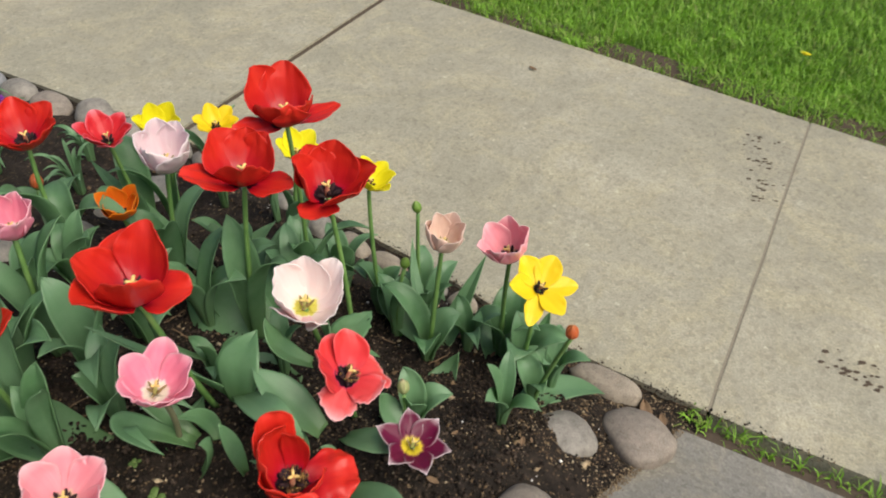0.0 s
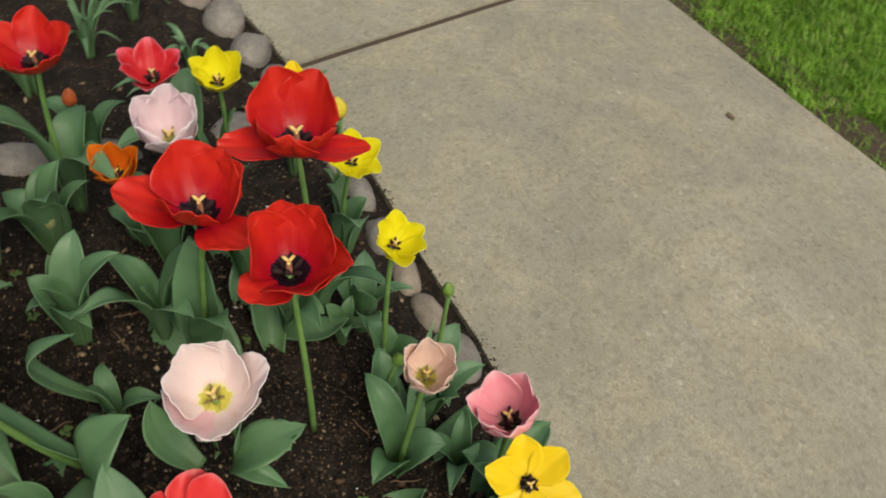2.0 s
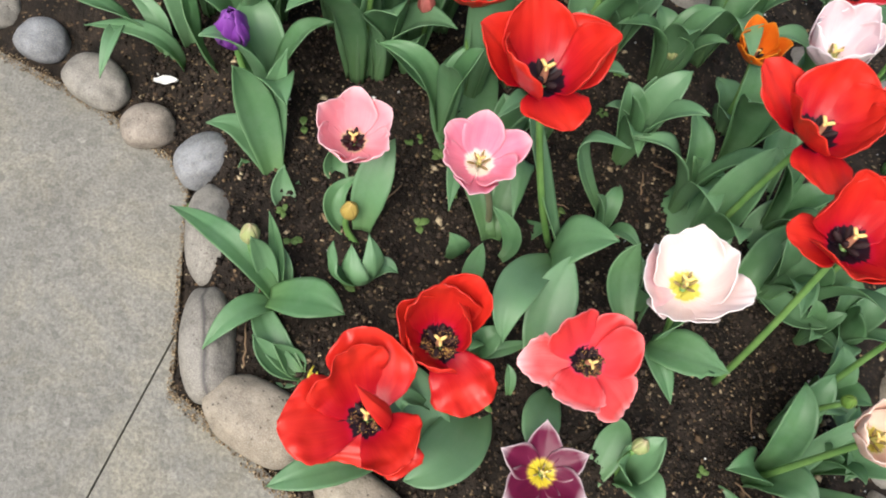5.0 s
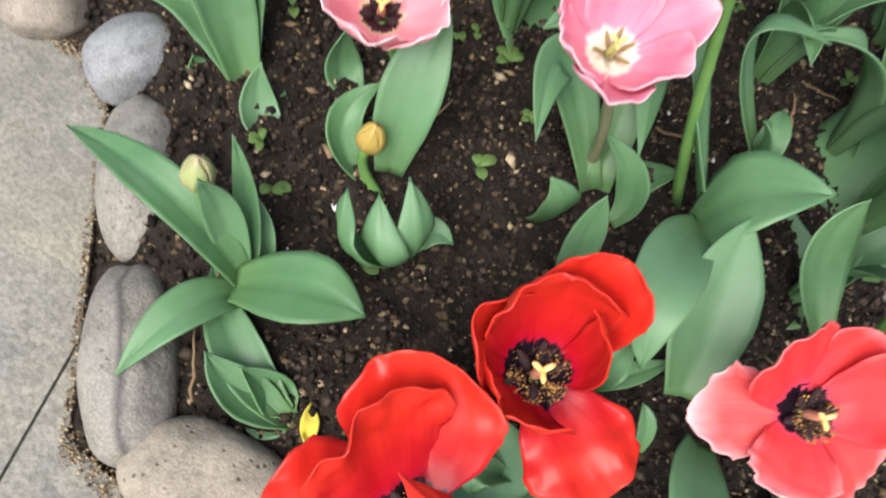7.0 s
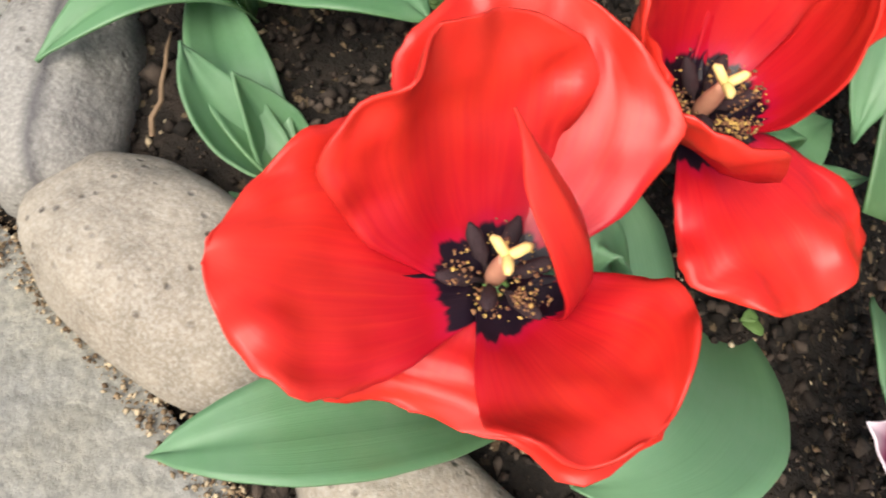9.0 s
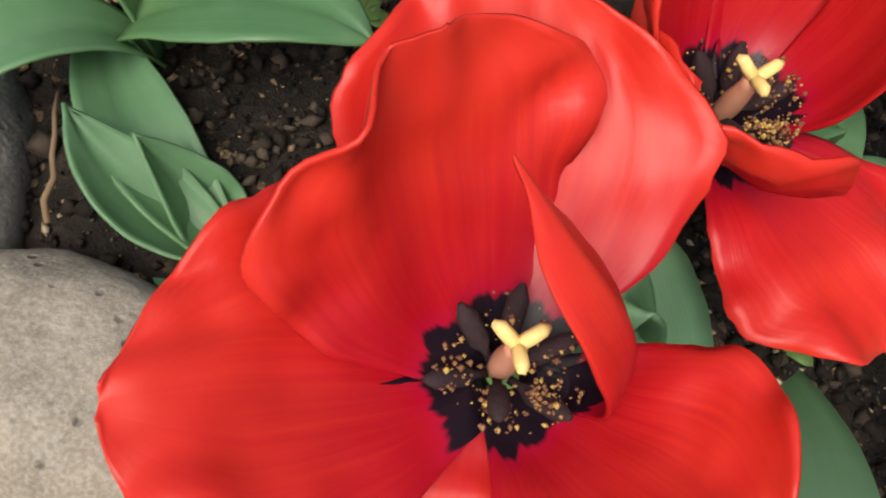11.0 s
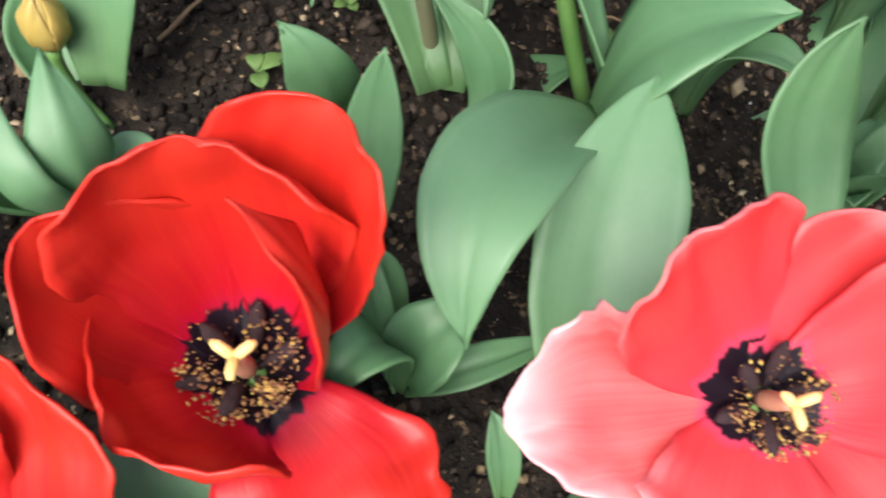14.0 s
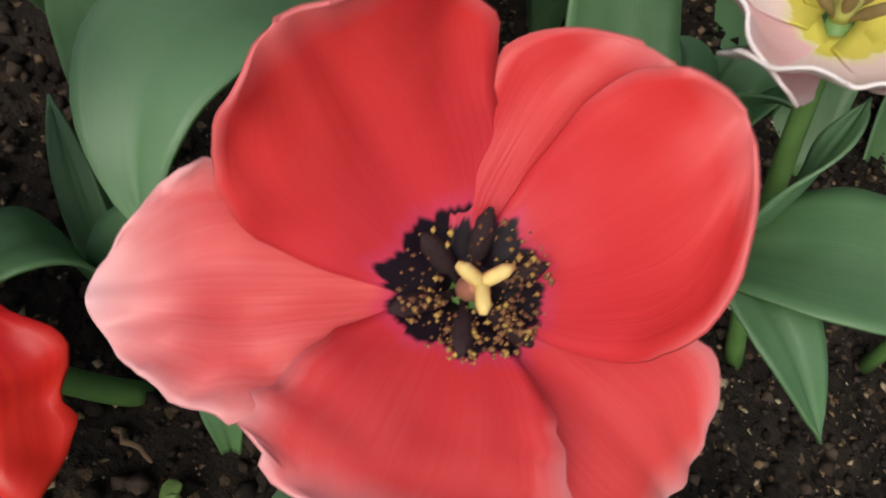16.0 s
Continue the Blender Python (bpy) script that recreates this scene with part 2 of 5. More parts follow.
M_POLLEN = clod_mat("pollen grains", (0.13, 0.055, 0.035), (0.30, 0.16, 0.07), (0.62, 0.44, 0.11))
M_PISTIL = plain("pistil", (0.50, 0.24, 0.15), 0.5)
M_PISTIL2 = plain("green pistil", (0.50, 0.55, 0.18), 0.5)
M_STIGMA = plain("stigma", (0.78, 0.60, 0.22), 0.55)
M_JOINT = plain("dirt in the joint", (0.080, 0.060, 0.042), 0.95)
M_DUST = clod_mat("grey dust in the joint", (0.25, 0.225, 0.170), (0.25, 0.225, 0.170), (0.25, 0.225, 0.170))
M_WIRE = plain("wire hoop", (0.05, 0.05, 0.05), 0.5)
PETAL = {
    # both reds: inner is crimson pigment, darkened further for the shade inside the cup
    "red": petal_mat("red petal", (0.66, 0.034, 0.014), (0.53, 0.012, 0.012), (0.72, 0.06, 0.034), BLACK, (0.42, 0.004, 0.03), 0.20, 0.22, 0.17, inner=(0.41, 0.004, 0.013)),
    "redplain": petal_mat("red petal with a small blotch", (0.66, 0.034, 0.014), (0.53, 0.012, 0.012), (0.72, 0.06, 0.034), BLACK, (0.42, 0.004, 0.03), 0.155, 0.22, 0.17, inner=(0.41, 0.004, 0.013)),
    "coral": petal_mat("coral petal", (0.79, 0.062, 0.064), (0.71, 0.036, 0.036), (0.88, 0.40, 0.40), BLACK, (0.72, 0.06, 0.13), 0.20, 0.45, 0.28, reach=0.46, inner=(0.70, 0.045, 0.060)),
    "coralmid": petal_mat("coral petal with a pale end", (0.81, 0.10, 0.10), (0.74, 0.055, 0.055), (0.92, 0.55, 0.56), BLACK, (0.72, 0.06, 0.13), 0.20, 0.8, 0.28, reach=0.25, inner=(0.72, 0.045, 0.055)),
    "coralpale": petal_mat("pale edged coral petal", (0.82, 0.15, 0.15), (0.76, 0.075, 0.075), (0.92, 0.60, 0.61), BLACK, (0.72, 0.06, 0.13), 0.17, 0.95, 0.26, reach=0.10),
    "blush": petal_mat("blush white petal", (0.90, 0.80, 0.77), (0.88, 0.69, 0.67), (0.93, 0.89, 0.87), (0.70, 0.66, 0.12), (0.84, 0.80, 0.50), 0.14, 0.8),
    "blushrose": petal_mat("white petal with a rose foot", (0.89, 0.66, 0.67), (0.86, 0.50, 0.55), (0.93, 0.89, 0.87), (0.70, 0.66, 0.12), (0.84, 0.80, 0.50), 0.10, 0.95, reach=0.05),
    "rosewhite": petal_mat("rosy white petal", (0.89, 0.77, 0.79), (0.86, 0.62, 0.68), (0.93, 0.88, 0.88), (0.66, 0.62, 0.2), (0.84, 0.78, 0.66), 0.10, 0.8),
    "cream": petal_mat("cream petal", (0.87, 0.68, 0.56), (0.83, 0.58, 0.48), (0.90, 0.76, 0.68), (0.60, 0.52, 0.10), (0.82, 0.74, 0.46), 0.16, 0.6),
    "pink": petal_mat("pink petal", (0.88, 0.34, 0.45), (0.82, 0.20, 0.32), (0.92, 0.62, 0.67), (0.87, 0.80, 0.68), (0.90, 0.72, 0.72), 0.18, 0.8),
    "rosepink": petal_mat("rose pink petal", (0.90, 0.40, 0.45), (0.87, 0.30, 0.36), (0.93, 0.66, 0.68), (0.06, 0.02, 0.03), (0.80, 0.58, 0.36), 0.13, 0.85),
    "yellow": petal_mat("yellow petal", (0.86, 0.80, 0.022), (0.83, 0.74, 0.015), (0.89, 0.85, 0.07), (0.76, 0.66, 0.02), (0.82, 0.70, 0.02), 0.05, 0.4),
    "gold": petal_mat("golden petal", (0.86, 0.68, 0.016), (0.84, 0.58, 0.012), (0.88, 0.75, 0.04), BLACK, (0.82, 0.58, 0.02), 0.12, 0.5),
    "orange": petal_mat("orange petal", (0.80, 0.20, 0.012), (0.76, 0.11, 0.008), (0.84, 0.32, 0.02), (0.40, 0.26, 0.02), (0.80, 0.46, 0.02), 0.14, 0.7),
    "redpink": petal_mat("red and pink petal", (0.66, 0.03, 0.04), (0.58, 0.014, 0.02), (0.84, 0.22, 0.28), BLACK, (0.5, 0.05, 0.05), 0.12, 0.9),
    "purple": petal_mat("purple petal", (0.24, 0.055, 0.37), (0.18, 0.03, 0.30), (0.36, 0.13, 0.50), (0.55, 0.40, 0.2), (0.5, 0.35, 0.3), 0.06, 0.6),
    "maroon": petal_mat("maroon petal with white edge", (0.16, 0.008, 0.045), (0.10, 0.004, 0.03), (0.82, 0.72, 0.74), (0.70, 0.56, 0.04), (0.45, 0.25, 0.06), 0.20, 0.9),
    "budgold": petal_mat("yellow green bud", (0.52, 0.36, 0.08), (0.42, 0.33, 0.10), (0.60, 0.42, 0.14), (0.20, 0.30, 0.06), (0.3, 0.33, 0.08), 0.25, 0.6),
    "budpale": petal_mat("pale green bud", (0.42, 0.44, 0.20), (0.33, 0.40, 0.16), (0.62, 0.42, 0.33), (0.20, 0.30, 0.08), (0.3, 0.36, 0.12), 0.25, 0.6),
    "budgreen": petal_mat("green bud", (0.20, 0.34, 0.07), (0.15, 0.29, 0.05), (0.32, 0.42, 0.10), (0.14, 0.26, 0.05), (0.2, 0.3, 0.06), 0.25, 0.5),
    "budred": petal_mat("orange red bud", (0.62, 0.15, 0.04), (0.5, 0.10, 0.04), (0.6, 0.3, 0.1), (0.25, 0.28, 0.06), (0.4, 0.25, 0.06), 0.25, 0.5),
    "budpink": petal_mat("pink bud", (0.62, 0.18, 0.16), (0.5, 0.14, 0.12), (0.6, 0.35, 0.28), (0.28, 0.30, 0.10), (0.4, 0.25, 0.12), 0.2, 0.5),
    "budyellow": petal_mat("yellow bud", (0.78, 0.66, 0.06), (0.70, 0.58, 0.06), (0.80, 0.70, 0.14), (0.45, 0.46, 0.06), (0.6, 0.55, 0.06), 0.12, 0.4),
}

# ---- the lie of the land ----
CORNER, ALONG, ACROSS = Vector((0.70, 0.786)), Vector((-0.874, 0.486)), Vector((0.486, 0.874))
RISE = 0.205


def spot(u, v):
    """From metres along and across the sidewalk, counted from the bed's corner, to x, y."""
    p = CORNER + ALONG * float(u) + ACROSS * float(v)
    return p.x, p.y


def local(x, y):
    d = Vector((x, y)) - CORNER
    return d.dot(ALONG), d.dot(ACROSS)


def rise(v):
    s = min(max((-v - 0.05) / 0.62, 0.0), 1.0)
    return RISE * s * s * (3 - 2 * s)


def height(x, y):
    return rise(local(x, y)[1])


def part(name, bm, material, parent, label="", smooth=True):
    """Links a bmesh, or (verts, faces), as one mesh object under a thing."""
    me = bpy.data.meshes.new(name)
    if isinstance(bm, tuple):
        me.from_pydata(bm[0], [], bm[1])
        if len(bm) > 2:
            layer = me.uv_layers.new(name="UVMap")
            uv = np.array(bm[2], dtype=np.float32)
            idx = np.empty(len(me.loops), dtype=np.int32)
            me.loops.foreach_get("vertex_index", idx)
            layer.data.foreach_set("uv", uv[idx].ravel())
    else:
        bm.to_mesh(me)
        bm.free()
    me.materials.append(material)
    if smooth:
        me.shade_smooth()
    ob = new(name, me)
    ob.parent = parent
    return tagged(ob, label)


def thing(name, at, label, category, group="", kind=""):
    ob = new(name)
    ob.empty_display_size = 0.02
    ob.location = at
    return tagged(ob, label, category, group, kind)


def slab(name, outline, top, thick, material, parent, step=0.06, bevel=0.0022):
    """A cast slab over the outline (u, v); top gives the height at v."""
    bm = bmesh.new()
    verts = []
    n = len(outline)
    for i in range(n):
        (u0, v0), (u1, v1) = outline[i], outline[(i + 1) % n]
        k = max(1, round(math.hypot(u1 - u0, v1 - v0) / step))
        for j in range(k):
            u, v = u0 + (u1 - u0) * j / k, v0 + (v1 - v0) * j / k
            w = 0.0025 * noise.noise(Vector((u * 9, v * 9, 3.1)))
            x, y = spot(u + w, v + w)
            verts.append(bm.verts.new((x, y, top(v))))
    face = bm.faces.new(verts)
    if face.normal.z < 0:
        face.normal_flip()
    bm.normal_update()
    if face.normal.z < 0:
        face.normal_flip()
    lower = bmesh.ops.inset_region(bm, faces=[face], thickness=bevel)
    rim = {v for f in lower["faces"] for v in f.verts} - set(face.verts)
    for v in rim:
        v.co.z -= bevel * 0.7
    rim_edges = [e for e in bm.edges if e.is_boundary]
    ext = bmesh.ops.extrude_edge_only(bm, edges=rim_edges)
    for g in ext["geom"]:
        if isinstance(g, bmesh.types.BMVert):
            g.co.z -= thick
    bmesh.ops.triangulate(bm, faces=[face])
    return part(name, bm, material, parent, smooth=False)


# ---- ground, pavements, bed ----
def flat_top(v):
    return 0.0


def bed_edge(u):
    """The line along which the bed meets the sidewalk."""
    return float(np.interp(u, [-3, 0.0, 0.3, 0.5, 0.75, 1.0, 1.45, 2.0, 4.0], [-0.07, -0.05, -0.035, 0.02, 0.055, 0.105, 0.14, 0.135, 0.16]))


def lawn_edge(u):
    return float(np.interp(u, [-6.0, -1.0, -0.2, 1.2, 4.0], [0.90, 0.93, 0.965, 1.151, 1.32]))


def path_edge(v):
    """The line along which the bed meets the rising path."""
    return float(np.interp(-v, [0.0, 0.1, 0.356, 0.65, 0.725, 0.763, 0.802, 0.845, 0.862, 0.897, 0.935, 0.971, 1.042, 1.129, 1.22, 2.2, 4.0], [0.0, 0.03, 0.101, 0.19, 0.222, 0.237, 0.251, 0.266, 0.309, 0.389, 0.484, 0.517, 0.54, 0.564, 0.58, 0.75, 0.9]))


def ground_sheet():
    us = sorted({*np.round(np.linspace(-3, 4.5, 76), 3), -60, -30, -12, -6, 8, 16, 35, 60})
    vs = sorted({*np.round(np.linspace(-4, 3.5, 76), 3), -60, -30, -12, -6, 6, 12, 30, 60})
    verts, faces = [], []
    for v in vs:
        for u in us:
            lawn = v > lawn_edge(u) - 0.02
            x, y = spot(u, v)
            z = rise(v) - 0.05
            if lawn:
                z = -0.022 + 0.012 * noise.noise(Vector((u * 6, v * 6, 0)))
            verts.append((x, y, z))
    k = len(us)
    for j in range(len(vs) - 1):
        for i in range(k - 1):
            a = j * k + i
            faces.append((a, a + 1, a + k + 1, a + k))
    ob = part("ground", (verts, faces), M_LAWN, None)
    return tagged(ob, "green lawn ground reaching out on all sides", "ground", kind="structure")


ground_sheet()

pavement = thing("pavement", (0, 0, 0), "pale weathered concrete sidewalk slabs with dark joints", "sidewalk", kind="structure")
CUTS = [-8.0, -6.65, -5.32, -3.99, -2.66, -1.33, 0.0, 1.325, 2.65, 3.98, 5.3, 6.63, 7.96]
for a, b in zip(CUTS, CUTS[1:]):
    ga, gb = (0.011 if a > 1.2 else 0.0030), (0.011 if b > 1.2 else 0.0030)
    us = np.linspace(a + ga, b - gb, 8)
    outline = [(u, bed_edge(u) + 0.012) for u in us] + [(u, lawn_edge(u)) for u in us[::-1]]
    slab("slab", outline, flat_top, 0.09, M_WALK, pavement)
us = np.linspace(-7.9, 7.9, 80)
verts = [(*spot(u, bed_edge(u) + 0.014), -0.006) for u in us] + [(*spot(u, lawn_edge(u) - 0.003), -0.006) for u in us]
part("joint_filling", (verts, [(i, i + 1, i + 81, i + 80) for i in range(79)]), M_JOINT, pavement, smooth=False)
for cut in CUTS[4:7]:
    vs = np.linspace(bed_edge(cut) + 0.014, lawn_edge(cut) - 0.004, 40)
    verts = [(*spot(cut + side * 0.0045, v), -0.0012 - 0.0010 * noise.noise(Vector((v * 30, cut, side)))) for v in vs for side in (-1, 1)]
    part("joint_dust", (verts, [(2 * i, 2 * i + 1, 2 * i + 3, 2 * i + 2) for i in range(39)]), M_DUST, pavement, smooth=False)

path = thing("path", (0, 0, 0), "grey concrete garden path rising beside the bed", "path", kind="structure")
PCUTS = [-0.095, -0.868, -1.75, -2.6, -3.5]
for a, b in zip(PCUTS, PCUTS[1:]):
    vs = np.linspace(a - 0.0010, b + 0.0010, 40)
    verts = [(*spot(path_edge(v) + 0.004 - 1.16 * k / 8, v), rise(v) - (0.0015 if j in (0, len(vs) - 1) or k in (0, 8) else 0.0)) for j, v in enumerate(vs) for k in range(9)]
    top = [(j * 9 + k, j * 9 + k + 1, j * 9 + k + 10, j * 9 + k + 9) for j in range(len(vs) - 1) for k in range(8)]
    rim = [*range(9), *(j * 9 + 8 for j in range(1, len(vs))), *((len(vs) - 1) * 9 + k for k in range(7, -1, -1)), *(j * 9 for j in range(len(vs) - 2, 0, -1))]
    n = len(verts)
    verts += [(verts[i][0], verts[i][1], verts[i][2] - 0.09) for i in rim]
    top += [(rim[i], rim[(i + 1) % len(rim)], n + (i + 1) % len(rim), n + i) for i in range(len(rim))]
    part("slab", (verts, top), M_PATH, path, smooth=False)
vs = np.linspace(-0.06, -3.5, 60)
verts = [(*spot(path_edge(v) + 0.01, v), rise(v) - 0.012) for v in vs] + [(*spot(path_edge(v) - 1.1, v), rise(v) - 0.012) for v in vs]
part("joint_filling", (verts, [(i, i + 1, i + 61, i + 60) for i in range(59)]), M_JOINT, path, smooth=False)


def soil_z(x, y):
    u, v = local(x, y)
    a = min(u - path_edge(v), bed_edge(u) - v)
    lift = (0.038 if a > 0 else 0.018) * min(max(a / 0.12, -1.0), 1.0) - 0.010
    p = Vector((x, y, 0.0))
    lumps = 0.010 * noise.noise(p * 14) + 0.006 * noise.noise(p * 45) + 0.0035 * abs(noise.noise(p * 130))
    return rise(v) + lift + lumps


def soil_sheet():
    us = np.concatenate([np.arange(0.0, 1.29, 0.0085), np.arange(1.3, 2.3, 0.03)])
    vs = np.concatenate([np.arange(-1.7, -1.11, 0.02), np.arange(-1.1, 0.17, 0.0085)])
    verts, index, faces = [], {}, []
    for j, v in enumerate(vs):
        for i, u in enumerate(us):
            if u > path_edge(v) - 0.03 and v < bed_edge(u) + 0.03:
                x, y = spot(u, v)
                index[i, j] = len(verts)
                verts.append((x, y, soil_z(x, y)))
    for (i, j), a in index.items():
        q = [(i + 1, j), (i + 1, j + 1), (i, j + 1)]
        if all(k in index for k in q):
            faces.append((a, *(index[k] for k in q)))
    return tagged(part("soil", (verts, faces), M_SOIL, None), "dark moist crumbly garden soil of the flower bed", "soil", kind="structure")


soil_sheet()
rng = random.Random(7)


def bed_spot(lo=(0.1, -1.15), hi=(1.35, 0.1), margin=0.02):
    while True:
        u, v = rng.uniform(lo[0], hi[0]), rng.uniform(lo[1], hi[1])
        if u > path_edge(v) + margin and v < bed_edge(u) - margin:
            return spot(u, v)


OCTA = [(1, 0, 0), (-1, 0, 0), (0, 1, 0), (0, -1, 0), (0, 0, 1), (0, 0, -1)]
OCTF = [(0, 2, 4), (2, 1, 4), (1, 3, 4), (3, 0, 4), (2, 0, 5), (1, 2, 5), (3, 1, 5), (0, 3, 5)]


def scatter(name, count, size, flat, material, label, category, where, sink=0.3, floor=None):
    """Many small lumps in one mesh."""
    verts, faces = [], []
    for _ in range(count):
        x, y = where()
        s = size[0] + (size[1] - size[0]) * rng.random() ** 3
        m = Euler((rng.uniform(-0.6, 0.6), rng.uniform(-0.6, 0.6), rng.uniform(0, 6.3))).to_matrix()
        k = len(verts)
        z = (floor or soil_z)(x, y) + s * flat * (1 - sink)
        d = Vector((1.0, rng.uniform(0.45, 1.0), flat))
        for o in OCTA:
            p = m @ Vector(o[i] * d[i] * s * rng.uniform(0.7, 1.2) for i in range(3))
            verts.append((x + p.x, y + p.y, z + p.z))
        faces += [tuple(k + i for i in f) for f in OCTF]
    return tagged(part(name, (verts, faces), material, None), label, category, kind="stuff")


def near_spot():
    return bed_spot((0.2, -1.05), (0.9, -0.1), 0.0)


scatter("soil_clods", 28000, (0.0009, 0.0050), 0.8, M_CLOD, "small dark crumbs of moist garden soil", "soil", near_spot)
scatter("soil_crumbs", 5000, (0.0015, 0.0065), 0.7, M_CLOD, "dark clods of garden soil between the plants", "soil", bed_spot)
scatter("husks", 9000, (0.0006, 0.0036), 0.35, M_CHIP, "tan seed husks and bits of bark on soil", "mulch", near_spot, 0.0)
scatter("bark_bits", 900, (0.002, 0.009), 0.3, M_CHIP, "brown bits of bark scattered on soil", "mulch", bed_spot, 0.0)
scatter("pellets", 160, (0.0015, 0.004), 0.8, M_WHITE, "tiny white fertiliser pellets on dark soil", "pellets", bed_spot, 0.0)


def seam_spot():
    v = -rng.uniform(0.1, 1.5)
    return spot(path_edge(v) + rng.uniform(-0.006, 0.008) + rng.gauss(0, 0.0018), v)


def seam_top(x, y):
    return max(soil_z(x, y), rise(local(x, y)[1]))


scatter("seam_husks", 11000, (0.0005, 0.0019), 0.4, M_CHIP, "tan husks gathered in the seam beside the path", "mulch", seam_spot, 0.2, seam_top)


def kerb_spot():
    u = rng.uniform(-0.2, 1.6)
    return spot(u, bed_edge(u) + 0.008 + rng.gauss(0, 0.006) + 0.02 * rng.random() ** 8)


def walk_top(x, y):
    return 0.0


def corner_spot():
    return spot(rng.uniform(0.0, 0.26), rng.uniform(-0.32, -0.03))


scatter("corner_husks", 5200, (0.0006, 0.0030), 0.4, M_CHIP, "tan husks between the stones at the bed's corner", "mulch", corner_spot, 0.1)
scatter("spilled_soil", 2200, (0.0005, 0.0032), 0.5, M_CLOD, "dark soil crumbs spilled along the sidewalk's edge", "soil", kerb_spot, 0.2, walk_top)
scatter("spilled_husks", 600, (0.0006, 0.0028), 0.4, M_CHIP, "tan husks spilled along the sidewalk's edge", "mulch", kerb_spot, 0.2, walk_top)


# ---- lawn and seam grass ----
def blades(name, count, where, size, label, lean=0.5):
    verts, faces = [], []
    for _ in range(count):
        x, y, z = where()
        L, w, a = rng.uniform(*size), rng.uniform(0.0008, 0.0019), rng.uniform(0, 6.3)
        d, s = Vector((math.cos(a), math.sin(a), 0)), Vector((-math.sin(a), math.cos(a), 0))
        b = rng.uniform(0.15, lean)
        p = Vector((x, y, z))
        k = len(verts)
        mid, tip = p + d * L * b * 0.4 + Vector((0, 0, L * 0.6)), p + d * L * b * 1.3 + Vector((0, 0, L * (1 - b * 0.35)))
        verts += [p - s * w, p + s * w, mid + s * w * 0.9, mid - s * w * 0.9, tip]
        faces += [(k, k + 1, k + 2, k + 3), (k + 3, k + 2, k + 4)]
    return tagged(part(name, (verts, faces), M_BLADE, None), label, "grass", kind="stuff")


def lawn_spot():
    """A place on the lawn; bare patches of uneven depth lie along its edge."""
    while True:
        u, d = rng.uniform(-1.6, 3.2), rng.random() ** 1.5 * 1.9
        bare = 0.020 + 0.17 * max(0.0, noise.noise(Vector((u * 3.1, d * 4.0, 9.0)))) + 0.05 * noise.noise(Vector((u * 11, d * 11, 4.0)))
        if rng.random() > (0.16 if d < bare else 1.0):
            continue
        x, y = spot(u, lawn_edge(u) + d + 0.006)
        return x, y, -0.020


blades("lawn_grass", 150000, lawn_spot, (0.014, 0.042), "bright green lawn grass beside the sidewalk", 0.9)


def seam_grass():
    u = -rng.random() ** 1.5 * 0.45 + 0.03
    x, y = spot(u, bed_edge(u) - 0.012 + rng.gauss(0, 0.010))
    return x, y, -0.012


blades("seam_grass", 230, seam_grass, (0.008, 0.026), "small green grass tufts in the pavement seam", 1.3)


def verge():
    us = np.linspace(-2.0, 4.0, 120)
    verts = []
    for k in range(6):
        for u in us:
            d = -0.004 + k * 0.03 + 0.02 * noise.noise(Vector((u * 7, k, 0)))
            verts.append((*spot(u, lawn_edge(u) + d), (-0.014, -0.012, -0.008, -0.008, -0.01, -0.02)[k] + 0.006 * noise.noise(Vector((u * 30, k * 3, 1)))))
    n = len(us)
    faces = [(j * n + i, j * n + i + 1, (j + 1) * n + i + 1, (j + 1) * n + i) for j in range(5) for i in range(n - 1)]
    return tagged(part("verge", (verts, faces), M_VERGE, None), "bare brown earth strip along the lawn's edge", "soil", kind="structure")


verge()


# ---- river stones ----
def stone(u, v, length, width, thick, turn, mat, label, lift=0.0, seed=0, square=2.4):
    """A rounded cobble; turn is its long side's angle from the sidewalk's line."""
    bm = bmesh.new()
    bmesh.ops.create_icosphere(bm, subdivisions=4, radius=1.0)
    for vert in bm.verts:
        p = vert.co
        k = (abs(p.x) ** square + abs(p.y) ** square + abs(p.z) ** 2.2) ** (-1 / square)
        q = p * k
        q *= 1 + 0.15 * noise.noise(q * 0.9 + Vector((seed * 3.7, 0, 0))) + 0.05 * noise.noise(q * 2.2 + Vector((0, seed * 2.1, 0)))
        vert.co = Vector((q.x * length / 2, q.y * width / 2, q.z * thick / 2))
    ob = part("river_stone", bm, M_STONES[mat], None)
    x, y = spot(u, v)
    slope = math.atan2(rise(v - 0.03) - rise(v + 0.03), 0.06)
    base = math.atan2(ALONG.y, ALONG.x)
    ob.matrix_world = Matrix.Translation((x, y, rise(v) + thick * 0.22 + lift)) @ Matrix.Rotation(base, 4, "Z") @ Matrix.Rotation(slope, 4, "X") @ Matrix.Rotation(radians(-turn), 4, "Z")
    return tagged(ob, label, "stone", "stones edging the bed")


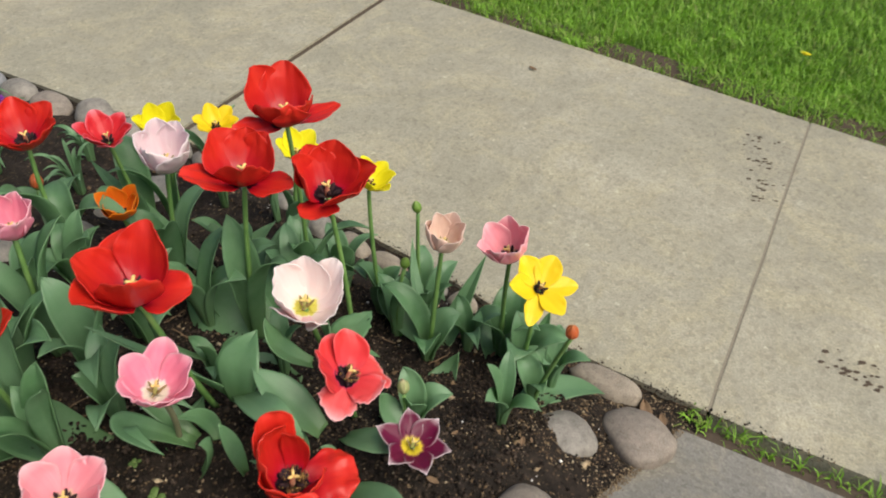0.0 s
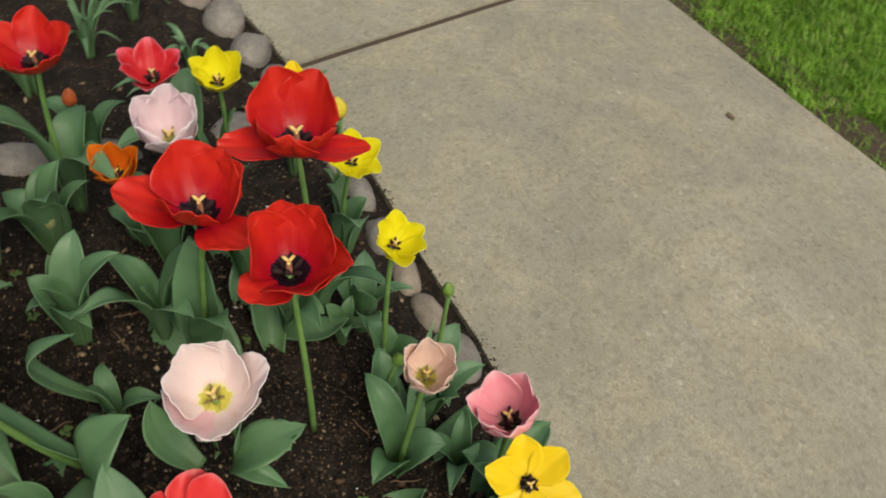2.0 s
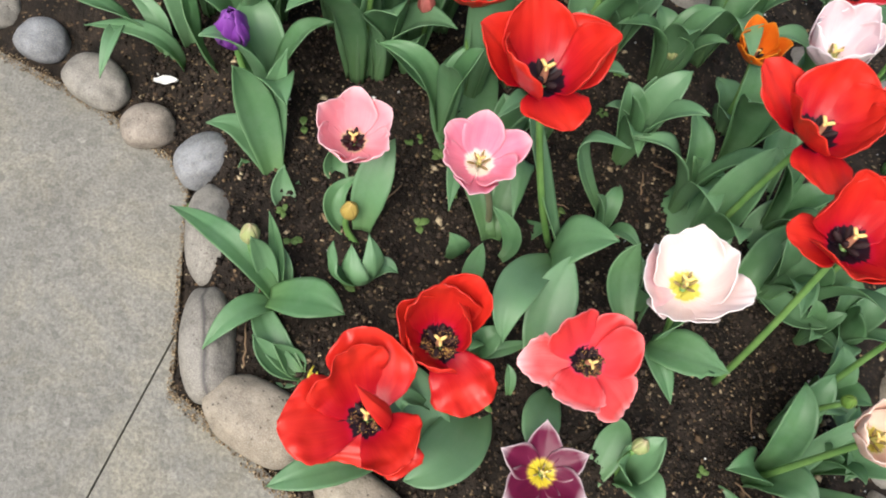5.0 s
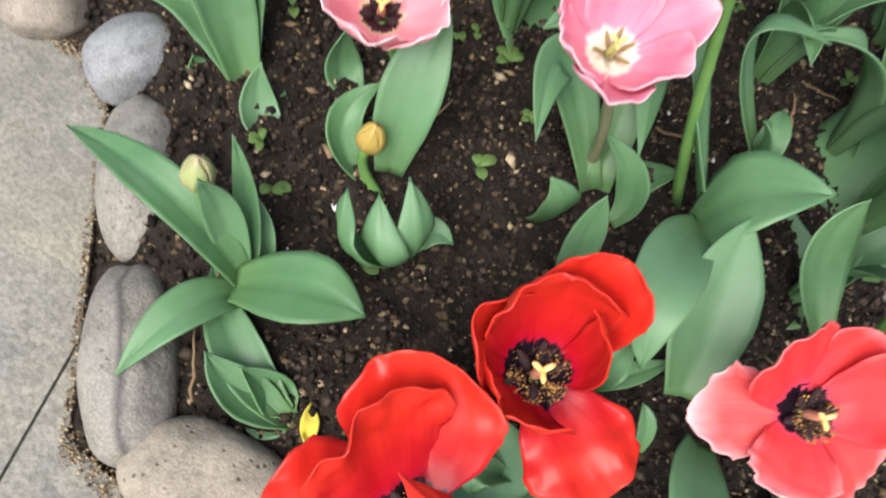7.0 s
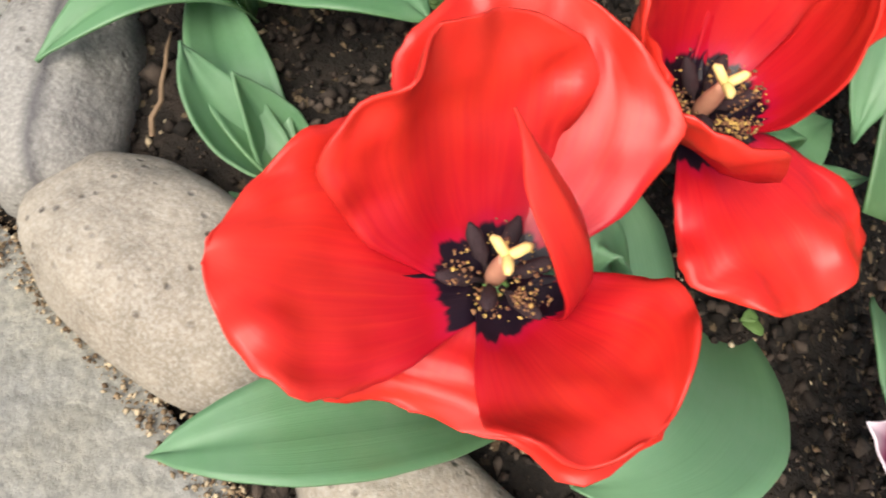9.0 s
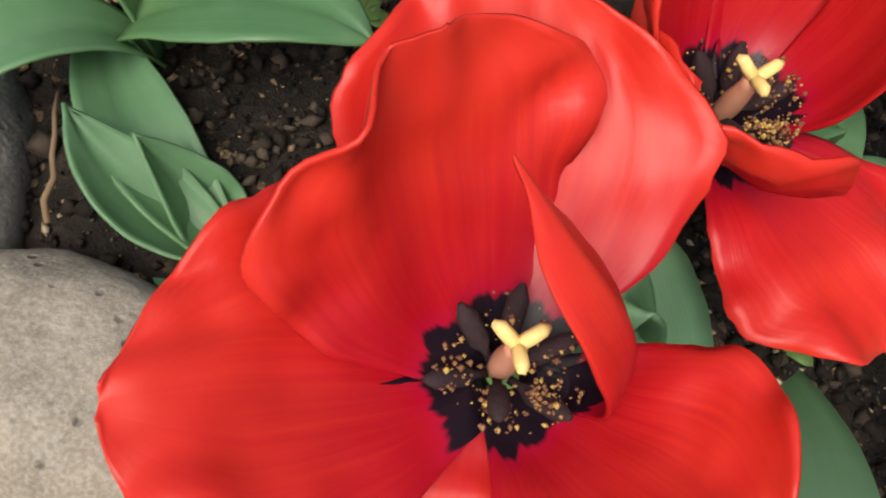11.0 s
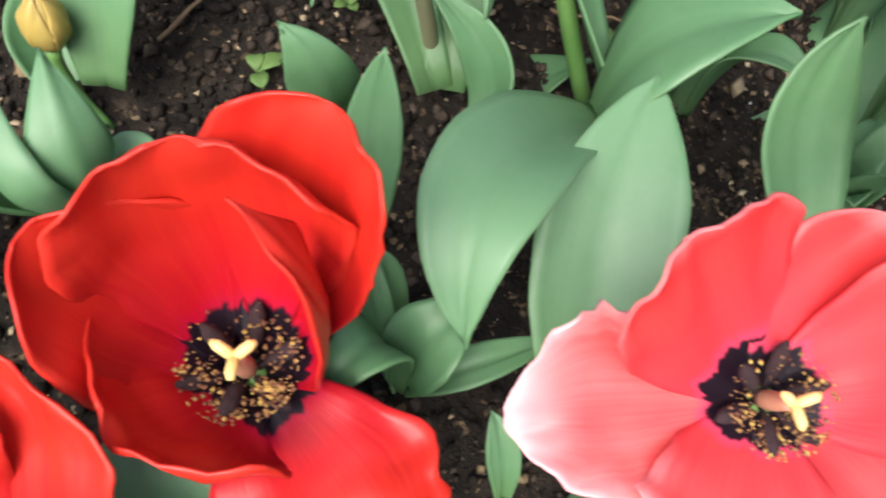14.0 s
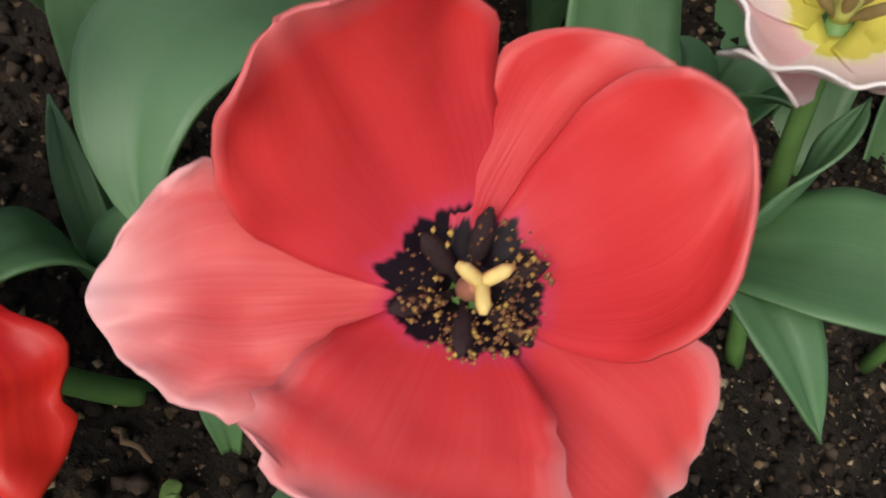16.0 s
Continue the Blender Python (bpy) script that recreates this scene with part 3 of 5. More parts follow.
TAN, GREY, BLUE, CRACKED, BROWN = 0, 1, 2, 3, 4
PATH_STONES = (
    (0.226, -0.632, 0.100, 0.056, 0.055, 108, TAN, "smooth tan river stone edging the path"),
    (0.268, -0.750, 0.118, 0.072, 0.055, 104, TAN, "pale tan speckled river stone at the path's corner"),
    (0.321, -0.829, 0.126, 0.056, 0.060, -25, CRACKED, "long grey river stone with a dark crack"),
    (0.436, -0.882, 0.122, 0.052, 0.055, -24, GREY, "grey dimpled river stone beside the path"),
    (0.523, -0.932, 0.070, 0.061, 0.050, 30, BLUE, "rounded bluish grey river stone"),
    (0.542, -1.010, 0.062, 0.052, 0.045, 70, BROWN, "brownish round river stone beside the path"),
    (0.579, -1.095, 0.087, 0.058, 0.050, 110, GREY, "mottled grey river stone beside the path"),
    (0.612, -1.185, 0.064, 0.054, 0.045, 100, BLUE, "small bluish river stone beside the path"),
    (0.640, -1.271, 0.078, 0.059, 0.045, 95, GREY, "grey river stone beside the path"),
    (0.708, -1.387, 0.090, 0.060, 0.045, 105, BROWN, "brown river stone beside the path"),
    (0.173, -0.500, 0.120, 0.075, 0.050, 95, GREY, "grey river stone edging the path"),
    (0.164, -0.437, 0.101, 0.069, 0.050, 100, BROWN, "brownish river stone edging the path"),
)
KERB_STONES = (
    (0.178, -0.240, 0.098, 0.088, 0.055, 20, GREY, "round grey brown river stone at the bed's corner"),
    (0.085, -0.165, 0.120, 0.105, 0.060, 40, BROWN, "large round brown river stone at the bed's corner"),
    (0.165, -0.078, 0.120, 0.055, 0.045, 4, TAN, "flat tan stone along the sidewalk"),
    (0.295, -0.075, 0.100, 0.055, 0.045, 6, GREY, "grey river stone along the sidewalk"),
    (0.385, -0.040, 0.070, 0.050, 0.045, 25, GREY, "small grey stone along the sidewalk"),
    (0.462, -0.022, 0.060, 0.045, 0.045, 20, TAN, "small tan stone along the sidewalk"),
    (0.545, -0.010, 0.095, 0.060, 0.050, 22, GREY, "grey river stone along the sidewalk"),
    (0.640, 0.000, 0.080, 0.050, 0.050, 15, TAN, "tan river stone along the sidewalk"),
    (0.725, 0.015, 0.085, 0.048, 0.050, 20, TAN, "tan river stone along the sidewalk"),
    (0.820, 0.030, 0.085, 0.055, 0.050, 25, GREY, "grey river stone along the sidewalk"),
    (0.925, 0.055, 0.090, 0.055, 0.050, 20, GREY, "grey river stone along the sidewalk"),
    (1.030, 0.065, 0.100, 0.060, 0.055, 15, GREY, "grey river stone along the sidewalk"),
)
FAR_STONES = (
    (1.150, 0.080, 0.110, 0.070, 0.055, 12, BROWN, "brown river stone along the sidewalk"),
    (1.275, 0.085, 0.110, 0.070, 0.055, 10, GREY, "grey river stone along the sidewalk"),
    (1.400, 0.085, 0.100, 0.085, 0.065, 30, GREY, "round grey river stone along the sidewalk"),
    (1.525, 0.090, 0.110, 0.090, 0.080, 30, GREY, "round pale grey river stone along the sidewalk"),
    (1.660, 0.075, 0.120, 0.080, 0.060, 10, BROWN, "brown river stone along the sidewalk"),
    (1.785, 0.080, 0.100, 0.080, 0.060, 10, GREY, "grey river stone along the sidewalk"),
    (1.905, 0.080, 0.110, 0.080, 0.060, 0, BLUE, "bluish river stone along the sidewalk"),
    (2.030, 0.080, 0.110, 0.080, 0.060, 0, GREY, "grey river stone along the sidewalk"),
)
ROW_STONES = (
    (1.170, -0.065, 0.110, 0.080, 0.060, 60, GREY, "grey river stone in a row across the bed"),
    (1.165, -0.175, 0.100, 0.080, 0.060, 100, TAN, "tan river stone in a row across the bed"),
    (1.140, -0.300, 0.110, 0.070, 0.055, 90, GREY, "grey river stone in a row across the bed"),
    (1.110, -0.430, 0.100, 0.085, 0.060, 90, GREY, "grey river stone in a row across the bed"),
    (1.085, -0.545, 0.110, 0.070, 0.055, 95, BROWN, "brown river stone in a row across the bed"),
    (1.060, -0.665, 0.110, 0.075, 0.055, 95, GREY, "grey river stone in a row across the bed"),
    (1.040, -0.790, 0.110, 0.075, 0.055, 95, BLUE, "bluish river stone in a row across the bed"),
)
for args in PATH_STONES + KERB_STONES + FAR_STONES + ROW_STONES:
    stone(*args, lift=-0.010 if args[1] > -0.06 and args[0] < 1.1 else 0.0, seed=round(args[0] * 100 + args[1] * 37))



# ---- tulips ----
def ring_sweep(points, radii, sides=8):
    verts, faces = [], []
    for i, p in enumerate(points):
        t = (points[min(i + 1, len(points) - 1)] - points[max(i - 1, 0)]).normalized()
        a = t.orthogonal().normalized() if i == 0 else (a - t * a.dot(t)).normalized()
        b = t.cross(a)
        for k in range(sides):
            g = 2 * math.pi * k / sides
            verts.append(p + (a * math.cos(g) + b * math.sin(g)) * radii[i])
    for i in range(len(points) - 1):
        for k in range(sides):
            n = (k + 1) % sides
            faces.append((i * sides + k, i * sides + n, (i + 1) * sides + n, (i + 1) * sides + k))
    last = (len(points) - 1) * sides
    faces += [tuple(range(sides))[::-1], tuple(last + k for k in range(sides))]
    return verts, faces


def bezier(a, b, c, n):
    return [a * (1 - t) ** 2 + b * 2 * t * (1 - t) + c * t * t for t in (i / n for i in range(n + 1))]


def thicken(ob, t):
    m = ob.modifiers.new("thickness", "SOLIDIFY")
    m.thickness, m.offset = t, 0.0
    return ob


LEAF_S = [0.0, 0.08, 0.25, 0.45, 0.62, 0.78, 0.9, 0.97, 1.0]
LEAF_W = [0.46, 0.60, 0.88, 1.0, 0.90, 0.62, 0.32, 0.11, 0.012]


def leaf(parent, foot, mid, tip, width, cup=0.8, twist=0.0, wave=0.05, seed=0, label="", torn=False):
    """A blade from foot over mid to tip (places in the world); cup: how far its sides fold up, in radians."""
    o = Vector(parent.location)
    foot, mid, tip = Vector(foot), Vector(mid), Vector(tip)
    ctrl = mid * 2 - (foot + tip) / 2
    n, m = 24, 10
    pts = bezier(foot, ctrl, tip, n)
    verts, faces, uvs = [], [], []
    up0 = Vector((0, 0, 1))
    chord = (tip - foot).normalized()
    for i, p in enumerate(pts):
        s = i / n
        t = (pts[min(i + 1, n)] - pts[max(i - 1, 0)]).normalized()
        aim = t.cross(up0)
        if i == 0:
            lie = aim if aim.length > 0.15 else chord.cross(up0)
            if lie.length < 0.05:
                lie = Vector((1, 0, 0))
        if aim.dot(lie) < 0:
            aim = -aim
        lie = (lie - t * lie.dot(t)).normalized() + aim * aim.length * 0.25
        lie.normalize()
        side = lie
        side = Matrix.Rotation(twist * (0.3 + 0.7 * s), 3, t) @ side
        nor = side.cross(t).normalized()
        hw = width / 2 * float(np.interp(s, *LEAF_FINE)) * min(1.0, ((1.003 - s) / 0.06) ** 0.7)
        k = max(cup * (1.25 - 0.75 * s), 0.02)
        for j in range(m + 1):
            w = j / m * 2 - 1
            h2 = hw
            if torn and s > 0.72:
                h2 = hw * (1 + 0.5 * noise.noise(Vector((w * 3, s * 23, seed))))
            off = side * (h2 * math.sin(k * w) / k) + nor * (h2 * (1 - math.cos(k * w)) / k)
            off += nor * (wave * width * noise.noise(Vector((s * 3.2, w * 0.9, seed * 1.7))) * (0.3 + abs(w)))
            off -= nor * (0.0012 * math.exp(-(w * 7) ** 2))
            verts.append(p + off - o)
            uvs.append((j / m, s))
    for i in range(n):
        for j in range(m):
            a = i * (m + 1) + j
            faces.append((a, a + 1, a + m + 2, a + m + 1))
    return thicken(part("leaf", (verts, faces, uvs), M_LEAF, parent, label), 0.0011)


PET_S = [0.0, 0.12, 0.3, 0.5, 0.66, 0.8, 0.9, 1.0]
PET_W = {
    "round": [0.26, 0.46, 0.80, 1.0, 1.02, 0.96, 0.88, 0.78],
    "broad": [0.30, 0.52, 0.84, 1.0, 1.04, 1.04, 1.0, 0.95],
    "fan": [0.28, 0.46, 0.74, 0.92, 1.02, 1.06, 1.06, 1.03],
    "point": [0.30, 0.55, 0.88, 0.96, 0.80, 0.54, 0.32, 0.12],
    "flat": [0.28, 0.46, 0.74, 0.92, 1.02, 1.04, 1.02, 0.98],
    "tapered": [0.28, 0.50, 0.80, 0.98, 1.02, 0.94, 0.82, 0.68],
}
# how much of a petal's length its rounded end takes, and how blunt it is
PET_END = {"round": (0.56, 2.0), "broad": (0.50, 2.0), "fan": (0.48, 1.95), "point": (0.25, 1.6), "tapered": (0.40, 1.8), "flat": (0.30, 2.3)}


def smooth_profile(xs, ys):
    """The profile with its corners rounded off."""
    t = np.linspace(-0.1, 1.1, 241)
    y = np.interp(t, xs, ys)
    k = np.hanning(27)
    return t[20:221], np.convolve(y, k / k.sum(), "same")[20:221]


PET_FINE = {k: smooth_profile(PET_S, v) for k, v in PET_W.items()}
LEAF_FINE = smooth_profile(LEAF_S, LEAF_W)


def petal(parent, at, frame3, az, length, width, ph0, ph1, curl=0.0, cup=0.9, ruffle=0.05, shape="round", bend=3.0, kind="red", seed=0, start=0.004, roll=0.0, fray=0.05, label=""):
    """One petal. az: its way out, degrees; ph0, ph1: its lean from the flower's axis at foot and tip; curl: how far the tip turns further out."""
    o = Vector(parent.location)
    n, m = (34, 20) if length > 0.055 else (22, 12)
    turn = frame3 @ Matrix.Rotation(radians(az), 3, "Z")
    verts, faces, uvs = [], [], []
    r, z, last = start, 0.0, 0.0
    end, blunt = PET_END[shape]
    for i in range(n + 1):
        s = 1 - (1 - i / n) ** 1.8
        ph = radians(ph1 + (ph0 - ph1) * (1 - s) ** bend + curl * max(0.0, (s - 0.55) / 0.45) ** 1.6)
        r += math.sin(ph) * length * (s - last)
        z += math.cos(ph) * length * (s - last)
        last = s
        nor = Vector((math.cos(ph), 0, -math.sin(ph)))
        tip = max(0.0, (s - 1 + end) / end)
        hw = width / 2 * float(np.interp(s, *PET_FINE[shape])) * max(0.02, 1 - tip ** blunt) ** (1 / blunt)
        k = max(cup * (0.75 + 0.25 * s), 0.03)
        for j in range(m + 1):
            w = j / m * 2 - 1
            wr = w * hw * 2 / width
            edge = 1 + 0.20 * noise.noise(Vector((w * 1.2, s * 3.2, seed * 2.3))) * s + fray * noise.noise(Vector((w * 2.0, s * 14, seed * 1.1))) * s * w * w
            p = Vector((r, 0, z)) + Vector((0, 1, 0)) * (hw * edge * math.sin(k * w) / k) - nor * (hw * (1 - math.cos(k * w)) / k)
            rf = noise.noise(Vector((s * 2.6, wr * 1.6, seed * 1.3))) + 0.45 * noise.noise(Vector((s * 6, wr * 3.6, seed)))
            p += nor * (ruffle * width * rf * s * (0.35 + w * w) * (1 - 0.6 * tip ** 4))
            p += nor * (0.042 * width * noise.noise(Vector((wr * 4.5, s * 0.9, seed * 3.1))) * s)
            p += nor * (0.018 * width * math.exp(-(wr * 5) ** 2) * math.sin(math.pi * s))
            p.y += roll * width * s ** 3
            verts.append(turn @ p + at - o)
            uvs.append((j / m, s))
    for i in range(n):
        for j in range(m):
            a = i * (m + 1) + j
            faces.append((a, a + m + 1, a + m + 2, a + 1))
    return thicken(part("petal", (verts, faces, uvs), PETAL[kind], parent, label), 0.0009)


def axis_frame(yaw, tilt_to, tilt):
    """Turned so that 0 degrees is to the right and 90 away for one who faces yaw; leaning by tilt towards tilt_to, in degrees."""
    base = Matrix.Rotation(radians(yaw), 3, "Z")
    d = radians(tilt_to)
    axis = Vector((-math.sin(d), math.cos(d), 0))
    return base @ Matrix.Rotation(radians(tilt), 3, axis)


def heart(parent, at, frame3, size, dark=True, green=False, spread=38, pollen=0):
    """Pistil, stigma and six stamens."""
    o = Vector(parent.location)
    up = frame3 @ Vector((0, 0, 1))
    h = 0.27 * size
    pts = [at + up * (h * t) for t in (0, 0.3, 0.6, 0.85, 1.0)]
    r = 0.044 * size
    v, f = ring_sweep(pts, [r * 0.8, r, r * 0.95, r * 0.75, r * 0.7], 10)
    pistil = part("pistil", ([p - o for p in v], f), M_PISTIL2 if green else M_PISTIL, parent, "pale pistil")
    verts, faces = [], []
    for k in range(3):
        d = frame3 @ Vector((math.cos(k * 2.094 + 0.5), math.sin(k * 2.094 + 0.5), 0))
        c = at + up * h
        q = [c - d * r * 0.2, c + d * r * 0.9 + up * r * 0.7, c + d * r * 1.6 + up * r * 1.2, c + d * r * 2.1 + up * r * 1.1]
        v, f = ring_sweep(q, [r * 0.50, r * 0.54, r * 0.50, r * 0.26], 7)
        b = len(verts)
        verts += [p - o for p in v]
        faces += [tuple(b + i for i in g) for g in f]
    stigma = part("stigma", (verts, faces), M_STIGMA, pistil, "yellow three-lobed stigma")
    for k in range(6):
        a = k * 1.047 + 0.3
        lean = radians(spread + 9 * math.sin(k * 2.7))
        d = frame3 @ Vector((math.cos(a) * math.sin(lean), math.sin(a) * math.sin(lean), math.cos(lean)))
        p0 = at + d * 0.02 * size
        p1, p2, p3, p4 = (at + d * t * size for t in (0.10, 0.14, 0.24, 0.29))
        v, f = ring_sweep([p0, p1, p2, p3, p4], [0.016 * size, 0.014 * size, (0.036 if dark else 0.024) * size, (0.035 if dark else 0.022) * size, 0.010 * size], 8)
        part("stamen", ([p - o for p in v], f), M_ANTHER if dark else M_ANTHER2, parent, "dark stamen" if dark else "brown stamen")
    if pollen:
        verts, faces = [], []
        r2 = random.Random(pollen)
        for _ in range(pollen):
            k = r2.choice((0, 3, 4, 4, 5, 5))
            a, q = k * 1.047 + 0.3 + r2.gauss(0, 0.25), size * min(0.23, max(0.06, r2.gauss(0.165, 0.045)))
            if r2.random() < 0.25:
                a = r2.uniform(0, 6.3)
            c = at + frame3 @ Vector((math.cos(a) * q, math.sin(a) * q, 0.050 * size + q * 0.66))
            s = (0.004 + 0.012 * r2.random() ** 2) * size
            b = len(verts)
            verts += [c + frame3 @ Vector([x * s * r2.uniform(0.5, 1.2) for x in w]) - o for w in OCTA]
            faces += [tuple(b + i for i in g) for g in OCTF]
        ob = part("pollen", (verts, faces), M_POLLEN, parent, "spilled yellow and brown pollen")
        tagged(ob, kind="stuff")


def stalk(parent, foot, head, thick=0.0042, dusky=False, bow=0.012):
    o = Vector(parent.location)
    side = Vector((math.sin(head.x * 91), math.cos(head.y * 77), 0)) * bow
    pts = bezier(foot, (foot + head) / 2 + side, head, 10)
    v, f = ring_sweep(pts, [thick * (1.15 - 0.25 * i / 10) for i in range(11)], 9)
    return part("stem", ([p - o for p in v], f), M_STEM2 if dusky else M_STEM, parent, "dusky stem" if dusky else "smooth pale green stem")


def leaves_round(t, foot, count, length, width, seed, first=None):
    r2 = random.Random(seed)
    a0 = r2.uniform(0, 360) if first is None else first
    for k in range(count):
        a = radians(a0 + k * 360 / count + r2.uniform(-25, 25))
        L, w = length * r2.uniform(0.80, 1.2), width * r2.uniform(0.75, 1.1)
        d = Vector((math.cos(a), math.sin(a), 0))
        e = r2.uniform(0.14, 0.52)
        tip = foot + d * L * e + Vector((0, 0, L * (1.05 - e)))
        mid = foot + d * L * e * 0.38 + Vector((0, 0, L * (0.62 - 0.2 * e)))
        leaf(t, foot + d * 0.006, mid, tip, w * 1.08, r2.uniform(0.6, 1.1), r2.uniform(-0.5, 0.5), r2.uniform(0.03, 0.09), seed + k)


def tulip(head, kind, size, opening, label, yaw=34, tilt_to=-90, tilt=8, foot=None, leaves=3, leaf_len=0.235, leaf_wide=0.054, petals=None, dark=True, green=False, seed=0, shape="round", dusky=False, pollen=0, stem=0.0037, spread=38, first=None):
    """A tulip whose flower's foot is at head. size: a petal's length; opening: the petals' lean at their tips, in degrees."""
    head = Vector(head)
    if foot is None:
        foot = (head.x + 0.02 * math.sin(seed * 2.1), head.y + 0.02 * math.cos(seed * 3.3))
    foot = Vector((foot[0], foot[1], 0))
    foot.z = soil_z(foot.x, foot.y) - 0.004
    t = thing("tulip", foot, label, "tulip", "tulips in the bed")
    fr = axis_frame(yaw, tilt_to, tilt)
    up = fr @ Vector((0, 0, 1))
    stalk(t, foot, head + up * 0.002, stem, dusky)
    if petals is None:
        petals = []
        r2 = random.Random(seed + 50)
        for k in range(6):
            inner = k % 2
            petals.append((30 + k * 60 + r2.uniform(-8, 8), r2.uniform(0.93, 1.05), r2.uniform(0.74, 0.86), opening * r2.uniform(0.8, 1.2) - 3 * inner, r2.uniform(0, 18) * opening / 35))
    for k, (az, ln, wd, ph, curl, *more) in enumerate(petals):
        extra = more[0] if more else {}
        arg = dict(cup=0.95 - ph / 160, ruffle=0.075, shape=shape, kind=kind, seed=seed * 7 + k, start=0.05 * size + 0.012 * size * (k % 2 == 0))
        arg.update(extra)
        petal(t, head, fr, az, ln * size, wd * size, 82, ph, curl, **arg)
    heart(t, head + up * 0.01 * size, fr, size, dark, green, spread, pollen)
    if leaves:
        leaves_round(t, foot, leaves, leaf_len, leaf_wide, seed * 13 + 5, first)
    return t


def bud(head, kind, size, label, foot=None, leaves=3, leaf_len=0.13, leaf_wide=0.04, seed=0, fat=0.42, first=None):
    """A tulip still closed."""
    head = Vector(head)
    foot = Vector((*(foot or (head.x + 0.015 * math.sin(seed), head.y + 0.015 * math.cos(seed))), 0))
    foot.z = soil_z(foot.x, foot.y) - 0.004
    t = thing("tulip_bud", foot, label, "tulip bud", "closed tulips in the bed")
    stalk(t, foot, head, 0.0034)
    fr = axis_frame(20 * seed, 40 * seed, 9)
    for k in range(6):
        petal(t, head, fr, k * 60, size, size * 0.60, 60, -58 + 3 * (k % 2), 0, cup=1.0, ruffle=0.02, shape="point", bend=1.0, kind=kind, seed=seed + k, start=size * (0.03 if k % 2 else 0.01))
    leaves_round(t, foot, leaves, leaf_len, leaf_wide, seed * 17 + 3, first)
    return t


# the flowers nearest the path
coral = tulip((0.1297, 0.5558, 0.3171), "coral", 0.0581, 62, "wide open coral pink tulip with a black heart", yaw=77, tilt_to=-80, tilt=24, foot=(0.127, 0.614), leaves=0, pollen=420, seed=1, spread=56, petals=[
    (62, 0.91, 0.61, 66, 11, dict(shape='flat', cup=0.24, start=0.002, roll=-0.22)),
    (-42, 1.12, 0.84, 104, 30, dict(cup=0.45, shape='tapered', start=0.002, roll=-0.05, kind='coralmid')),
    (180, 1.08, 0.80, 83, 7, dict(ruffle=0.20, shape='tapered', cup=0.23, start=0.003, kind='coralpale', fray=0.28, roll=0.07)),
    (126, 1.02, 0.97, 47, -24, dict(shape='fan', cup=0.1, roll=0.05)),
    (16, 0.92, 0.86, 39, 18, dict(shape='fan', cup=0.68, roll=0.25)),
    (-108, 0.76, 0.91, 60, -3, dict(shape='flat', ruffle=0.14, cup=0.1, roll=-0.07, fray=0.25, kind='coralmid'))])
redb = tulip((0.0822, 0.4315, 0.2910), "red", 0.0720, 40, "big open red tulip with a black heart", yaw=77, tilt_to=-90, tilt=10, foot=(0.092, 0.475), leaves=0, pollen=520, seed=2, spread=52, petals=[
    (60, 1.22, 0.82, 16, 28, dict(shape='flat', fray=0.08, cup=0.96, ruffle=0.1, roll=-0.02)),
    (149, 1.02, 0.86, 19, 13, dict(shape='broad', cup=0.88, roll=0.04)),
    (-57, 0.94, 0.92, 80, 34, dict(shape='fan', cup=0.1, ruffle=0.19, fray=0.12, roll=0.02)),
    (98, 1.14, 1.09, 11, 6, dict(shape='flat', fray=0.08, ruffle=0.09, cup=1.08)),
    (11, 1.22, 0.45, -7, -37, dict(roll=0.57, cup=0.5, ruffle=0.1, shape='point')),
    (223, 0.67, 1.03, 25, 10, dict(shape='broad', ruffle=0.14, cup=0.77, roll=-0.02))])
redc = tulip((0.1381, 0.3559, 0.2849), "red", 0.0692, 45, "largest open red tulip with a black heart", yaw=77, tilt_to=-90, tilt=6, foot=(0.160, 0.410), leaves=0, pollen=260, seed=3, spread=52, petals=[
    (86, 1.15, 1.20, 48, 4, dict(shape='fan', fray=0.08, ruffle=0.1, cup=0.45, roll=0.08, kind='redplain')),
    (184, 1.07, 1.15, 70, 25, dict(ruffle=0.13, shape='tapered', fray=0.09, cup=0.2, roll=0.11, kind='redplain')),
    (-43, 0.87, 0.98, 49, 19, dict(shape='fan', ruffle=0.12, cup=0.48, roll=-0.08)),
    (127, 1.06, 1.18, 28, -9, dict(shape='fan', fray=0.05, ruffle=0.13, cup=0.35, roll=-0.08, kind='redplain')),
    (-14, 1.20, 0.33, -48, -6, dict(roll=0.5, shape='point', cup=0.7, start=0.011)),
    (-95, 0.55, 1.70, 98, 52, dict(ruffle=0.15, shape='fan', cup=0.35, roll=-0.04))])
white2 = tulip((0.0650, 0.6828, 0.3015), "blush", 0.0755, 20, "open white tulip flushed pink at its foot", yaw=60, tilt_to=-125, tilt=14, foot=(0.101, 0.710), leaves=0, seed=4, dark=False, green=True, spread=25, petals=[
    (150, 0.94, 0.77, 16, 3, dict(shape='broad', ruffle=0.03, cup=0.83, roll=-0.04)),
    (90, 1.00, 0.85, 18, 2, dict(shape='broad', ruffle=0.03, cup=0.8, roll=0.02)),
    (29, 0.95, 0.93, 19, 3, dict(shape='broad', ruffle=0.03, cup=0.76, roll=0.05)),
    (-27, 1.01, 0.87, 32, 11, dict(shape='broad', ruffle=0.03, cup=0.65, roll=0.18)),
    (-86, 0.81, 0.91, 36, 1, dict(shape='broad', ruffle=0.03, cup=0.17, roll=-0.09)),
    (197, 0.85, 1.00, 30, -1, dict(shape='broad', ruffle=0.03, cup=0.35, roll=0.1, kind='blushrose'))])
